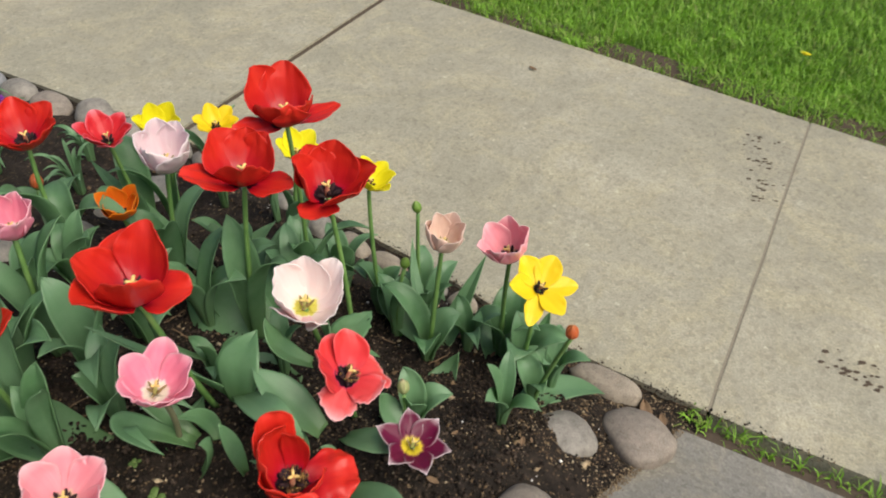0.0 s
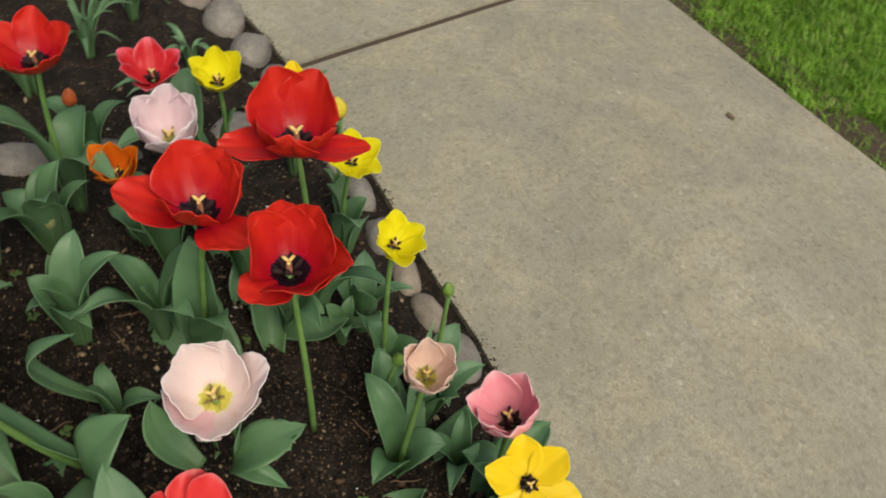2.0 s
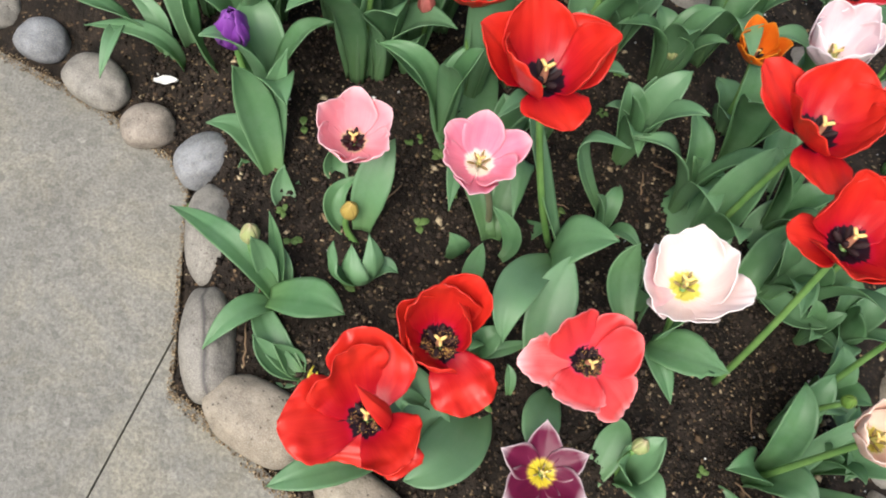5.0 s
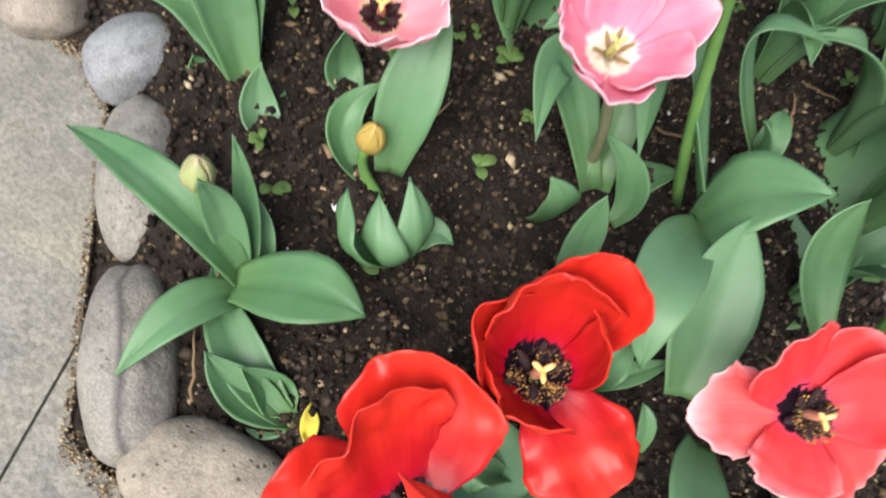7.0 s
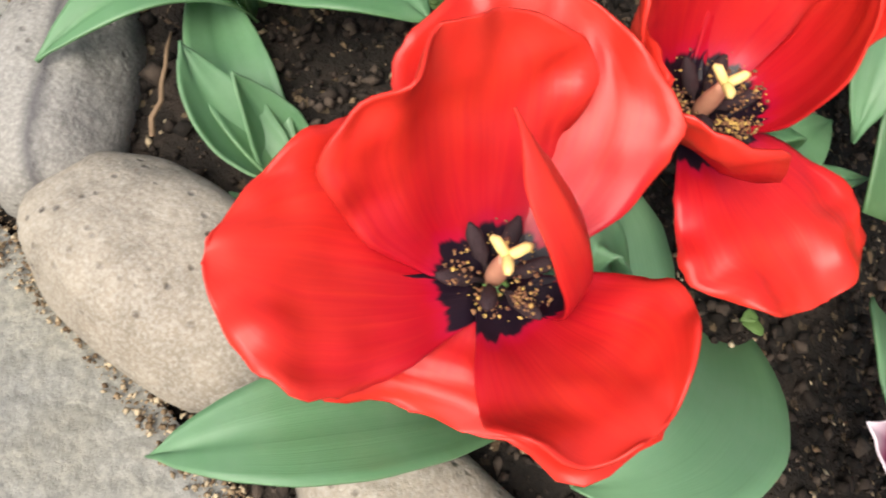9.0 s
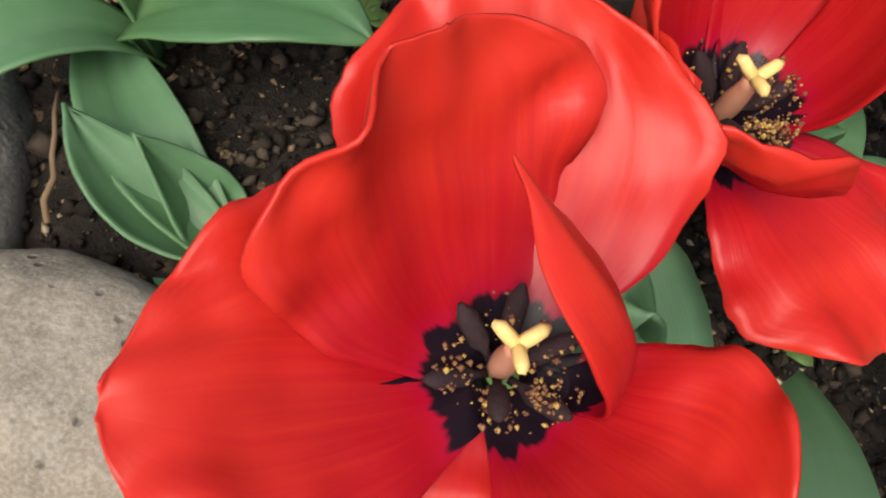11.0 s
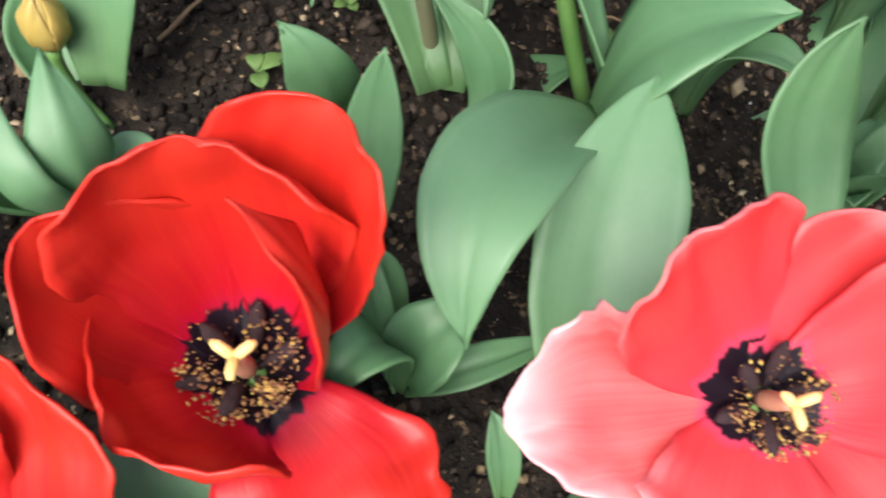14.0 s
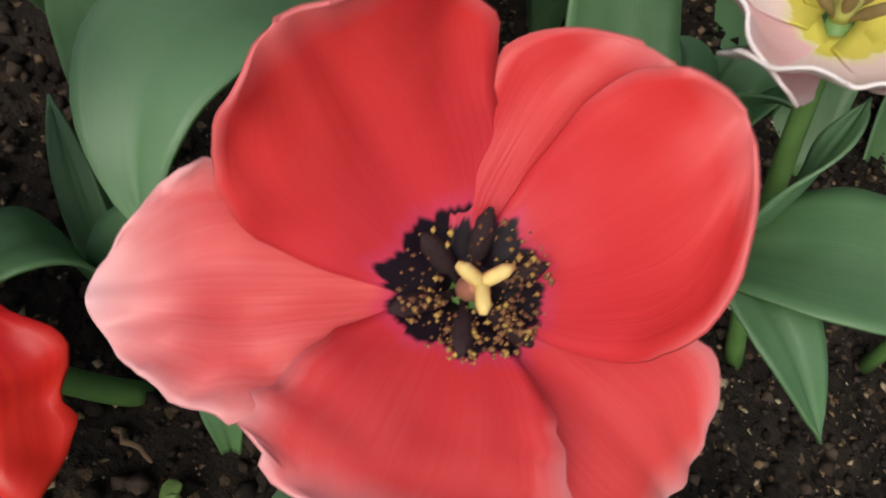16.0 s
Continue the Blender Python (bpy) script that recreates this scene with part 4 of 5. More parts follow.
pinkl = tulip((-0.060, 0.491, 0.369), "pink", 0.0560, 30, "open pink tulip with a white heart", shape="broad", yaw=70, tilt=16, foot=(-0.072, 0.525), leaves=0, seed=5, dark=False, green=True, dusky=True, stem=0.0034)
redl = tulip((-0.0672, 0.5320, 0.4682), "red", 0.0783, 32, "open red tulip on a tall stem", yaw=62, tilt=4, foot=(-0.046, 0.597), leaves=0, seed=6, petals=[
    (120, 0.93, 0.94, 28, 2, dict(cup=0.75, roll=0.03)),
    (167, 0.92, 0.96, 42, 9, dict(cup=0.61, roll=0.06)),
    (46, 0.9, 0.95, 43, 20, dict(cup=0.7, roll=0.0)),
    (13, 1.01, 0.85, 22, 15, dict(cup=0.92, roll=0.1)),
    (218, 1, 0.89, 16, 10, dict(cup=0.77, roll=0.07)),
    (-60, 0.64, 0.80, 78, 19, dict(cup=0.42, roll=0.11))])
star = tulip((0.206, 0.507, 0.253), "maroon", 0.0454, 62, "open maroon tulip with white edges and a yellow heart", yaw=77, tilt=12, foot=(0.218, 0.532), leaves=0, seed=7, dark=False, green=True, shape="point")
pink2 = tulip((-0.126, 0.383, 0.334), "rosepink", 0.0597, 26, "open rose pink tulip with a dark heart", shape="broad", yaw=77, tilt=16, foot=(-0.141, 0.422), leaves=0, seed=8)
tulip((-0.260, 0.280, 0.344), "purple", 0.0574, -20, "closed purple tulip near the path", yaw=77, tilt=12, foot=(-0.250, 0.310), leaves=4, leaf_len=0.2, leaf_wide=0.05, seed=9)
# the flowers along the sidewalk
gold = tulip((0.379, 0.761, 0.265), "gold", 0.0509, 66, "wide open golden yellow tulip with a dark heart", yaw=34, tilt_to=-100, tilt=26, foot=(0.376, 0.810), leaves=3, leaf_len=0.15, seed=10, petals=[
    (95, 1.0, 0.85, 58, 10), (35, 1.0, 0.85, 60, 8), (-25, 1.05, 0.62, 78, 10), (-85, 0.95, 0.75, 72, 12), (-140, 1.1, 0.55, 88, 10), (155, 1.0, 0.85, 60, 8)])
cream = tulip((0.242, 0.799, 0.308), "cream", 0.0570, 12, "small cream pink tulip cup", yaw=34, tilt=12, leaves=3, leaf_len=0.17, seed=11, dark=False, green=True)
tulip((0.341, 0.806, 0.285), "rosepink", 0.0650, 20, "pink tulip cup with a dark heart", yaw=34, tilt_to=170, tilt=20, foot=(0.346, 0.848), leaves=3, leaf_len=0.16, seed=12)
red3 = tulip((0.0909, 0.7873, 0.4020), "red", 0.0775, 20, "open red tulip with one petal folded down", yaw=34, tilt_to=-100, tilt=5, leaves=0, seed=13, petals=[
    (97, 0.96, 0.94, 22, 2, dict(cup=0.84, roll=-0.02)),
    (148, 0.96, 0.99, 18, 2, dict(cup=0.79, roll=-0.09)),
    (46, 1.00, 1.06, 19, 4, dict(cup=0.75, roll=-0.01)),
    (-4, 0.97, 1.02, 39, 10, dict(cup=0.76, roll=-0.27)),
    (-79, 0.88, 0.92, 37, 12, dict(cup=0.62, roll=0.05)),
    (-135, 0.64, 0.73, 80, 7, dict(cup=0.35, roll=-0.18))])
red2 = tulip((-0.0175, 0.7999, 0.4179), "red", 0.0773, 34, "open red tulip with spreading side petals", yaw=34, tilt=4, leaves=2, seed=14, petals=[
    (106, 0.99, 1.1, 26, -1, dict(cup=0.61, roll=0.0)),
    (56, 0.92, 1, 28, 2, dict(cup=0.78, roll=0.0)),
    (179, 1.08, 0.87, 56, 8, dict(cup=0.49, roll=-0.05)),
    (14, 0.90, 0.90, 26, 8, dict(cup=0.71, roll=0.08)),
    (-56, 0.83, 0.74, 78, 6, dict(cup=0.32, roll=0.11)),
    (241, 0.95, 0.95, 20, 17, dict(cup=0.64, roll=0.1))])
tulip((0.021, 0.919, 0.433), "red", 0.0898, 34, "tall open red tulip with spreading side petals", yaw=34, tilt=2, foot=(0.013, 0.968), leaves=3, seed=15, petals=[
    (112, 1.0, 1.0, 20, 0), (62, 0.98, 0.92, 20, 14), (182, 0.86, 0.6, 78, 10), (-14, 0.86, 0.5, 80, -15), (-70, 0.7, 0.95, 24, 0), (235, 0.75, 0.95, 24, 0)])
tulip((0.128, 0.953, 0.301), "yellow", 0.0475, 30, "open yellow tulip beside the sidewalk", yaw=34, tilt_to=-60, tilt=22, leaves=3, leaf_len=0.15, seed=16)
tulip((-0.010, 1.107, 0.251), "yellow", 0.0510, 42, "open yellow tulip with dark stamens", yaw=34, tilt=20, leaves=3, leaf_len=0.17, seed=17)
tulip((-0.256, 1.146, 0.266), "yellow", 0.0589, 24, "open bright yellow tulip", yaw=34, tilt=18, leaves=2, seed=18)
tulip((-0.318, 1.082, 0.290), "redpink", 0.0578, 42, "small red tulip with pink edges", yaw=34, tilt=8, leaves=2, seed=19)
tulip((-0.171, 0.939, 0.340), "rosewhite", 0.0780, 15, "open white tulip tinged with rose", yaw=34, tilt=14, leaves=3, seed=20, dark=False, green=True, shape="broad")
tulip((-0.250, 0.915, 0.266), "orange", 0.0536, 20, "open orange tulip with a yellow heart", yaw=34, tilt=14, leaves=3, leaf_len=0.11, seed=21)
tulip((-0.370, 0.945, 0.376), "red", 0.0694, 34, "open red tulip far back in the bed", yaw=34, tilt=14, leaves=3, seed=22)
tulip((-0.182, 1.235, 0.225), "gold", 0.0485, 50, "orange yellow tulip beside the sidewalk", yaw=34, tilt=14, leaves=2, seed=23)
tulip((-0.275, 0.694, 0.412), "pink", 0.0572, 12, "pale pink tulip cup", yaw=50, tilt=12, leaves=3, seed=24, dark=False, green=True)
tulip((-0.265, 0.531, 0.385), "red", 0.0681, 30, "open red tulip with spreading petals", yaw=60, tilt=10, leaves=3, seed=25)
tulip((-0.277, 0.424, 0.393), "rosewhite", 0.0541, 24, "pale pink white tulip cup", yaw=77, tilt=8, leaves=3, seed=26, dark=False, green=True)
tulip((-0.342, 0.566, 0.338), "purple", 0.0572, -22, "closed purple tulip far back", yaw=60, tilt=8, leaves=4, seed=27)
# buds
bud_gold = bud((-0.081, 0.371, 0.268), "budgold", 0.0330, "tulip bud turning yellow above wide leaves", leaves=0, seed=1)
bud_pale = bud((-0.046, 0.272, 0.300), "budpale", 0.0330, "pale green tulip bud with long pointed leaves", foot=(-0.033, 0.289), leaves=0, seed=2)
bud((0.205, 0.965, 0.239), "budgreen", 0.0281, "green tulip bud beside the sidewalk", leaves=3, seed=3)
bud((0.412, 0.667, 0.268), "budred", 0.0319, "small orange tulip bud on a thin stem", foot=(0.388, 0.737), leaves=2, seed=4)
bud((0.186, 0.861, 0.213), "budgreen", 0.0274, "small yellow green tulip bud", leaves=2, seed=5)
bud((-0.297, 0.829, 0.224), "budpale", 0.0377, "pale green tulip bud among leaves", leaves=3, seed=6)
bud((-0.431, 1.023, 0.234), "budred", 0.0370, "orange red tulip bud", leaves=3, leaf_len=0.18, seed=7)
bud((0.193, 0.621, 0.208), "budpale", 0.0295, "brownish tulip bud among leaves", leaves=3, leaf_len=0.10, seed=8)
bud((-0.094, 1.229, 0.213), "budyellow", 0.0473, "yellow tulip bud beside the sidewalk", leaves=2, seed=9)
bud((-0.299, 0.492, 0.329), "budpink", 0.0347, "pink tulip bud on a thick stem", leaves=3, leaf_len=0.17, seed=10)

# leaves of their own places
leaf(coral, (-0.006, 0.581, 0.255), (0.045, 0.514, 0.312), (0.087, 0.494, 0.285), 0.042, 0.35, 0.00, 0.04, 101)
leaf(coral, (0.099, 0.530, 0.250), (0.057, 0.552, 0.285), (0.015, 0.580, 0.306), 0.050, 0.45, 0.00, 0.04, 102)
leaf(coral, (0.075, 0.635, 0.250), (0.035, 0.634, 0.285), (0.022, 0.644, 0.325), 0.040, 0.50, 0.00, 0.04, 103)
leaf(coral, (0.097, 0.655, 0.235), (0.125, 0.654, 0.255), (0.160, 0.661, 0.235), 0.026, 0.35, 0.00, 0.04, 104)
leaf(coral, (0.078, 0.478, 0.235), (0.081, 0.501, 0.250), (0.076, 0.535, 0.245), 0.016, 0.30, 0.00, 0.04, 203)
leaf(coral, (0.122, 0.552, 0.210), (0.159, 0.521, 0.245), (0.195, 0.516, 0.238), 0.040, 0.35, 0.00, 0.04, 204)
leaf(coral, (0.186, 0.569, 0.161), (0.142, 0.576, 0.141), (0.120, 0.552, 0.162), 0.042, 0.40, 0.00, 0.04, 205)
leaf(coral, (0.210, 0.580, 0.151), (0.175, 0.612, 0.181), (0.162, 0.613, 0.216), 0.037, 0.60, 0.00, 0.04, 208)
leaf(coral, (0.116, 0.421, 0.218), (0.083, 0.467, 0.174), (0.068, 0.510, 0.209), 0.022, 0.50, 0.00, 0.05, 105)
leaf(coral, (0.194, 0.665, 0.118), (0.236, 0.693, 0.062), (0.288, 0.700, 0.058), 0.058, 0.40, 0.00, 0.05, 160)
leaf(coral, (0.220, 0.697, 0.098), (0.245, 0.752, 0.069), (0.272, 0.779, 0.111), 0.052, 0.80, 0.00, 0.05, 161)
leaf(redl, (-0.026, 0.601, 0.225), (-0.062, 0.571, 0.310), (-0.147, 0.557, 0.400), 0.030, 0.70, 0.00, 0.04, 107)
leaf(redl, (-0.073, 0.663, 0.225), (-0.111, 0.628, 0.315), (-0.093, 0.674, 0.320), 0.030, 0.30, 0.00, 0.04, 108)
leaf(redl, (-0.006, 0.574, 0.245), (-0.003, 0.587, 0.300), (0.017, 0.623, 0.325), 0.062, 0.12, 0.00, 0.04, 109)
leaf(redl, (-0.167, 0.576, 0.219), (-0.274, 0.495, 0.252), (-0.273, 0.430, 0.320), 0.043, 0.60, 0.00, 0.05, 110)
leaf(redl, (-0.155, 0.517, 0.224), (-0.248, 0.536, 0.245), (-0.323, 0.587, 0.265), 0.085, 0.50, 0.00, 0.05, 169)
leaf(redl, (-0.092, 0.508, 0.222), (-0.146, 0.536, 0.211), (-0.208, 0.558, 0.227), 0.061, 0.30, 0.00, 0.05, 170)
leaf(redl, (0.007, 0.525, 0.209), (-0.062, 0.548, 0.196), (-0.058, 0.598, 0.233), 0.054, 0.70, 0.00, 0.05, 171)
leaf(redl, (-0.229, 0.713, 0.193), (-0.287, 0.706, 0.191), (-0.343, 0.698, 0.222), 0.062, 0.60, 0.00, 0.05, 172)
leaf(redb, (0.171, 0.423, 0.212), (0.123, 0.402, 0.251), (0.084, 0.394, 0.285), 0.066, 0.25, 0.00, 0.05, 111)
leaf(redb, (0.124, 0.418, 0.240), (0.125, 0.394, 0.283), (0.134, 0.390, 0.275), 0.020, 1.20, 0.00, 0.04, 112)
leaf(redb, (0.078, 0.477, 0.245), (0.075, 0.485, 0.265), (0.066, 0.504, 0.270), 0.030, 0.40, 0.00, 0.04, 113)
leaf(redb, (0.018, 0.477, 0.245), (0.008, 0.483, 0.290), (-0.003, 0.490, 0.320), 0.022, 0.50, 0.00, 0.04, 114)
leaf(redb, (-0.028, 0.471, 0.250), (-0.009, 0.470, 0.300), (-0.016, 0.459, 0.325), 0.026, 0.50, 0.00, 0.04, 115)
leaf(redc, (0.158, 0.374, 0.225), (0.171, 0.313, 0.268), (0.176, 0.263, 0.262), 0.036, 0.30, 0.00, 0.04, 117)
leaf(redc, (0.117, 0.475, 0.200), (0.172, 0.428, 0.250), (0.190, 0.382, 0.250), 0.060, 0.30, 0.00, 0.04, 118)
leaf(redc, (0.234, 0.495, 0.179), (0.200, 0.537, 0.120), (0.163, 0.509, 0.185), 0.038, 0.80, 0.00, 0.05, 119)
leaf(white2, (0.094, 0.658, 0.235), (0.118, 0.679, 0.262), (0.147, 0.719, 0.262), 0.055, 0.30, 0.00, 0.04, 120, torn=True)
leaf(white2, (0.092, 0.670, 0.235), (0.092, 0.677, 0.265), (0.080, 0.695, 0.285), 0.022, 0.50, 0.00, 0.04, 214)
leaf(white2, (-0.078, 0.849, 0.104), (-0.115, 0.846, 0.144), (-0.126, 0.797, 0.241), 0.089, 0.60, 0.00, 0.05, 122)
leaf(white2, (-0.000, 0.877, 0.075), (-0.044, 0.937, 0.113), (-0.069, 1.015, 0.129), 0.060, 0.80, 0.00, 0.05, 123)
leaf(pinkl, (-0.050, 0.520, 0.240), (-0.112, 0.501, 0.300), (-0.064, 0.473, 0.285), 0.036, 0.30, 0.00, 0.04, 124)
leaf(pinkl, (-0.050, 0.524, 0.240), (-0.109, 0.559, 0.300), (-0.048, 0.539, 0.280), 0.040, 0.30, 0.00, 0.04, 125)
leaf(pinkl, (-0.026, 0.529, 0.235), (-0.040, 0.541, 0.260), (-0.063, 0.517, 0.290), 0.024, 0.70, 0.00, 0.04, 127)
leaf(pink2, (-0.074, 0.385, 0.250), (-0.100, 0.401, 0.305), (-0.125, 0.425, 0.335), 0.040, 0.35, 0.00, 0.04, 128)
leaf(pink2, (-0.147, 0.377, 0.225), (-0.171, 0.368, 0.238), (-0.169, 0.371, 0.277), 0.032, 0.80, 0.00, 0.05, 129)
leaf(pink2, (-0.080, 0.375, 0.225), (-0.108, 0.359, 0.253), (-0.129, 0.390, 0.271), 0.029, 0.90, 0.00, 0.05, 130)
leaf(star, (0.228, 0.557, 0.156), (0.197, 0.622, 0.118), (0.161, 0.607, 0.179), 0.062, 0.60, 0.00, 0.05, 131)
leaf(star, (0.223, 0.511, 0.176), (0.193, 0.561, 0.101), (0.169, 0.574, 0.143), 0.031, 0.70, 0.00, 0.05, 132)
leaf(bud_gold, (-0.016, 0.377, 0.250), (-0.004, 0.346, 0.292), (-0.026, 0.350, 0.318), 0.034, 0.90, 0.00, 0.04, 133)
leaf(bud_gold, (-0.017, 0.378, 0.250), (-0.002, 0.386, 0.290), (-0.031, 0.384, 0.315), 0.033, 0.90, 0.00, 0.04, 134)
leaf(bud_gold, (-0.013, 0.376, 0.250), (0.002, 0.364, 0.290), (-0.025, 0.367, 0.310), 0.034, 1.10, 0.00, 0.04, 135)
leaf(bud_gold, (-0.017, 0.385, 0.250), (-0.017, 0.398, 0.272), (-0.009, 0.411, 0.268), 0.020, 0.50, 0.00, 0.04, 136)
leaf(bud_pale, (-0.012, 0.291, 0.228), (-0.051, 0.254, 0.295), (-0.124, 0.194, 0.260), 0.030, 0.60, 0.00, 0.04, 137)
leaf(bud_pale, (-0.009, 0.282, 0.250), (0.009, 0.321, 0.275), (0.030, 0.352, 0.272), 0.046, 0.12, 0.00, 0.04, 138)
leaf(bud_pale, (-0.007, 0.289, 0.232), (0.006, 0.257, 0.262), (0.035, 0.216, 0.250), 0.028, 0.50, 0.00, 0.04, 139)
leaf(bud_pale, (-0.018, 0.286, 0.228), (-0.034, 0.283, 0.290), (-0.033, 0.275, 0.330), 0.024, 0.80, 0.00, 0.04, 140)
leaf(bud_pale, (-0.019, 0.291, 0.228), (-0.042, 0.296, 0.280), (-0.062, 0.294, 0.325), 0.016, 0.80, 0.00, 0.04, 141)
leaf(bud_pale, (-0.025, 0.302, 0.228), (-0.039, 0.303, 0.255), (-0.058, 0.299, 0.270), 0.014, 0.80, 0.00, 0.04, 142)
leaf(gold, (0.362, 0.686, 0.071), (0.424, 0.759, 0.046), (0.501, 0.743, 0.057), 0.058, 0.40, 0.00, 0.05, 153)
leaf(gold, (0.333, 0.814, 0.035), (0.340, 0.880, 0.049), (0.343, 0.902, 0.108), 0.064, 0.80, 0.00, 0.05, 154)
leaf(gold, (0.347, 0.662, 0.083), (0.359, 0.774, 0.027), (0.377, 0.805, 0.060), 0.051, 0.90, 0.00, 0.05, 155)
leaf(gold, (0.387, 0.768, 0.039), (0.404, 0.836, 0.054), (0.425, 0.872, 0.111), 0.035, 0.80, 0.00, 0.05, 156)
leaf(cream, (0.245, 0.845, 0.040), (0.268, 0.888, 0.069), (0.321, 0.953, 0.163), 0.039, 0.70, 0.00, 0.05, 157)
leaf(cream, (0.245, 0.845, 0.040), (0.169, 0.888, 0.081), (0.142, 0.922, 0.136), 0.053, 0.80, 0.00, 0.05, 158)
leaf(cream, (0.250, 0.847, 0.039), (0.212, 0.874, 0.095), (0.196, 0.951, 0.199), 0.033, 0.90, 0.00, 0.05, 159)
leaf(red3, (-0.001, 0.788, 0.112), (-0.088, 0.816, 0.158), (-0.158, 0.856, 0.169), 0.105, 0.35, -0.75, 0.05, 162)
leaf(red3, (-0.016, 0.924, 0.061), (-0.025, 0.976, 0.124), (0.004, 1.019, 0.195), 0.074, 0.80, 0.00, 0.05, 163)
leaf(red3, (-0.055, 0.913, 0.073), (0.031, 0.931, 0.089), (0.073, 0.949, 0.127), 0.049, 0.70, 0.00, 0.05, 164)
leaf(red2, (-0.152, 0.985, 0.066), (-0.268, 1.059, 0.123), (-0.405, 1.170, 0.194), 0.050, 0.70, 0.00, 0.05, 165)
leaf(red2, (0.041, 0.676, 0.150), (-0.021, 0.701, 0.147), (-0.054, 0.716, 0.170), 0.077, 0.60, 0.00, 0.05, 166)
leaf(red2, (-0.059, 0.713, 0.158), (-0.110, 0.762, 0.105), (-0.128, 0.778, 0.145), 0.066, 0.90, 0.00, 0.05, 167)
leaf(red2, (-0.068, 0.910, 0.077), (-0.100, 0.973, 0.111), (-0.040, 1.017, 0.177), 0.051, 0.80, 0.00, 0.05, 168)
leaf(coral, (0.075, 0.473, 0.232), (0.079, 0.468, 0.285), (0.094, 0.443, 0.275), 0.022, 0.30, 0.00, 0.04, 210)
leaf(coral, (0.077, 0.475, 0.232), (0.052, 0.472, 0.262), (0.029, 0.470, 0.280), 0.012, 0.60, 0.00, 0.04, 211)
leaf(coral, (0.050, 0.481, 0.235), (0.042, 0.477, 0.255), (0.032, 0.472, 0.262), 0.016, 0.60, 0.00, 0.04, 212)
leaf(coral, (0.123, 0.500, 0.235), (0.113, 0.501, 0.255), (0.101, 0.500, 0.262), 0.012, 0.60, 0.00, 0.04, 213)


def sprout(x, y, label="young tulip plant with pointed green leaves"):
    foot = Vector((x, y, soil_z(x, y) - 0.004))
    return thing("tulip_plant", foot, label, "tulip plant", "tulip plants without flowers")


sprout_a = sprout(0.068, 0.303, "low young tulip plant with curled leaves")
leaf(sprout_a, (0.069, 0.304, 0.225), (0.029, 0.280, 0.241), (-0.029, 0.271, 0.243), 0.033, 0.90, 0.00, 0.05, 143)
leaf(sprout_a, (0.069, 0.304, 0.225), (0.053, 0.280, 0.239), (0.032, 0.264, 0.260), 0.033, 1.10, 0.00, 0.05, 144)
leaf(sprout_a, (0.067, 0.304, 0.225), (0.053, 0.296, 0.232), (0.044, 0.282, 0.259), 0.030, 1.20, 0.00, 0.05, 145)
leaf(sprout_a, (0.064, 0.305, 0.225), (0.062, 0.292, 0.219), (0.048, 0.281, 0.211), 0.031, 0.60, 0.00, 0.05, 146)
sprout_b = sprout(-0.148, 0.292, "low young tulip plant beside the stones")
leaf(sprout_b, (-0.113, 0.316, 0.225), (-0.171, 0.280, 0.219), (-0.190, 0.269, 0.238), 0.038, 0.90, 0.00, 0.05, 147)
leaf(sprout_b, (-0.113, 0.316, 0.225), (-0.138, 0.308, 0.239), (-0.154, 0.314, 0.269), 0.031, 1.10, 0.00, 0.05, 148)
leaf(sprout_b, (-0.113, 0.312, 0.225), (-0.142, 0.322, 0.220), (-0.151, 0.327, 0.240), 0.022, 0.90, 0.00, 0.05, 149)
leaf(sprout_b, (-0.165, 0.302, 0.225), (-0.203, 0.282, 0.262), (-0.217, 0.237, 0.273), 0.040, 0.60, 0.00, 0.05, 150)
leaf(sprout_b, (-0.165, 0.302, 0.225), (-0.207, 0.305, 0.283), (-0.226, 0.331, 0.366), 0.039, 0.80, 0.00, 0.05, 151)
leaf(sprout_b, (-0.165, 0.302, 0.225), (-0.208, 0.291, 0.302), (-0.212, 0.275, 0.362), 0.046, 0.80, 0.00, 0.05, 152)
sprout_c = sprout(-0.364, 0.179, "thick tulip plant drooping towards the stones")
leaf(sprout_c, (-0.418, 0.152, 0.235), (-0.346, 0.146, 0.285), (-0.303, 0.125, 0.260), 0.020, 0.50, 0.00, 0.04, 215)
leaf(sprout_c, (-0.368, 0.187, 0.225), (-0.365, 0.154, 0.295), (-0.403, 0.092, 0.295), 0.030, 0.50, 0.00, 0.04, 216)
leaf(sprout_c, (-0.342, 0.212, 0.225), (-0.346, 0.183, 0.280), (-0.376, 0.111, 0.270), 0.028, 0.50, 0.00, 0.04, 217)
leaf(sprout_c, (-0.368, 0.223, 0.225), (-0.391, 0.218, 0.290), (-0.442, 0.195, 0.330), 0.036, 0.50, 0.00, 0.04, 218)
leaf(sprout_c, (-0.332, 0.250, 0.225), (-0.345, 0.232, 0.280), (-0.401, 0.235, 0.330), 0.032, 0.50, 0.00, 0.04, 219)
leaf(sprout_c, (-0.357, 0.196, 0.225), (-0.378, 0.191, 0.270), (-0.417, 0.154, 0.290), 0.026, 0.50, 0.00, 0.04, 220)
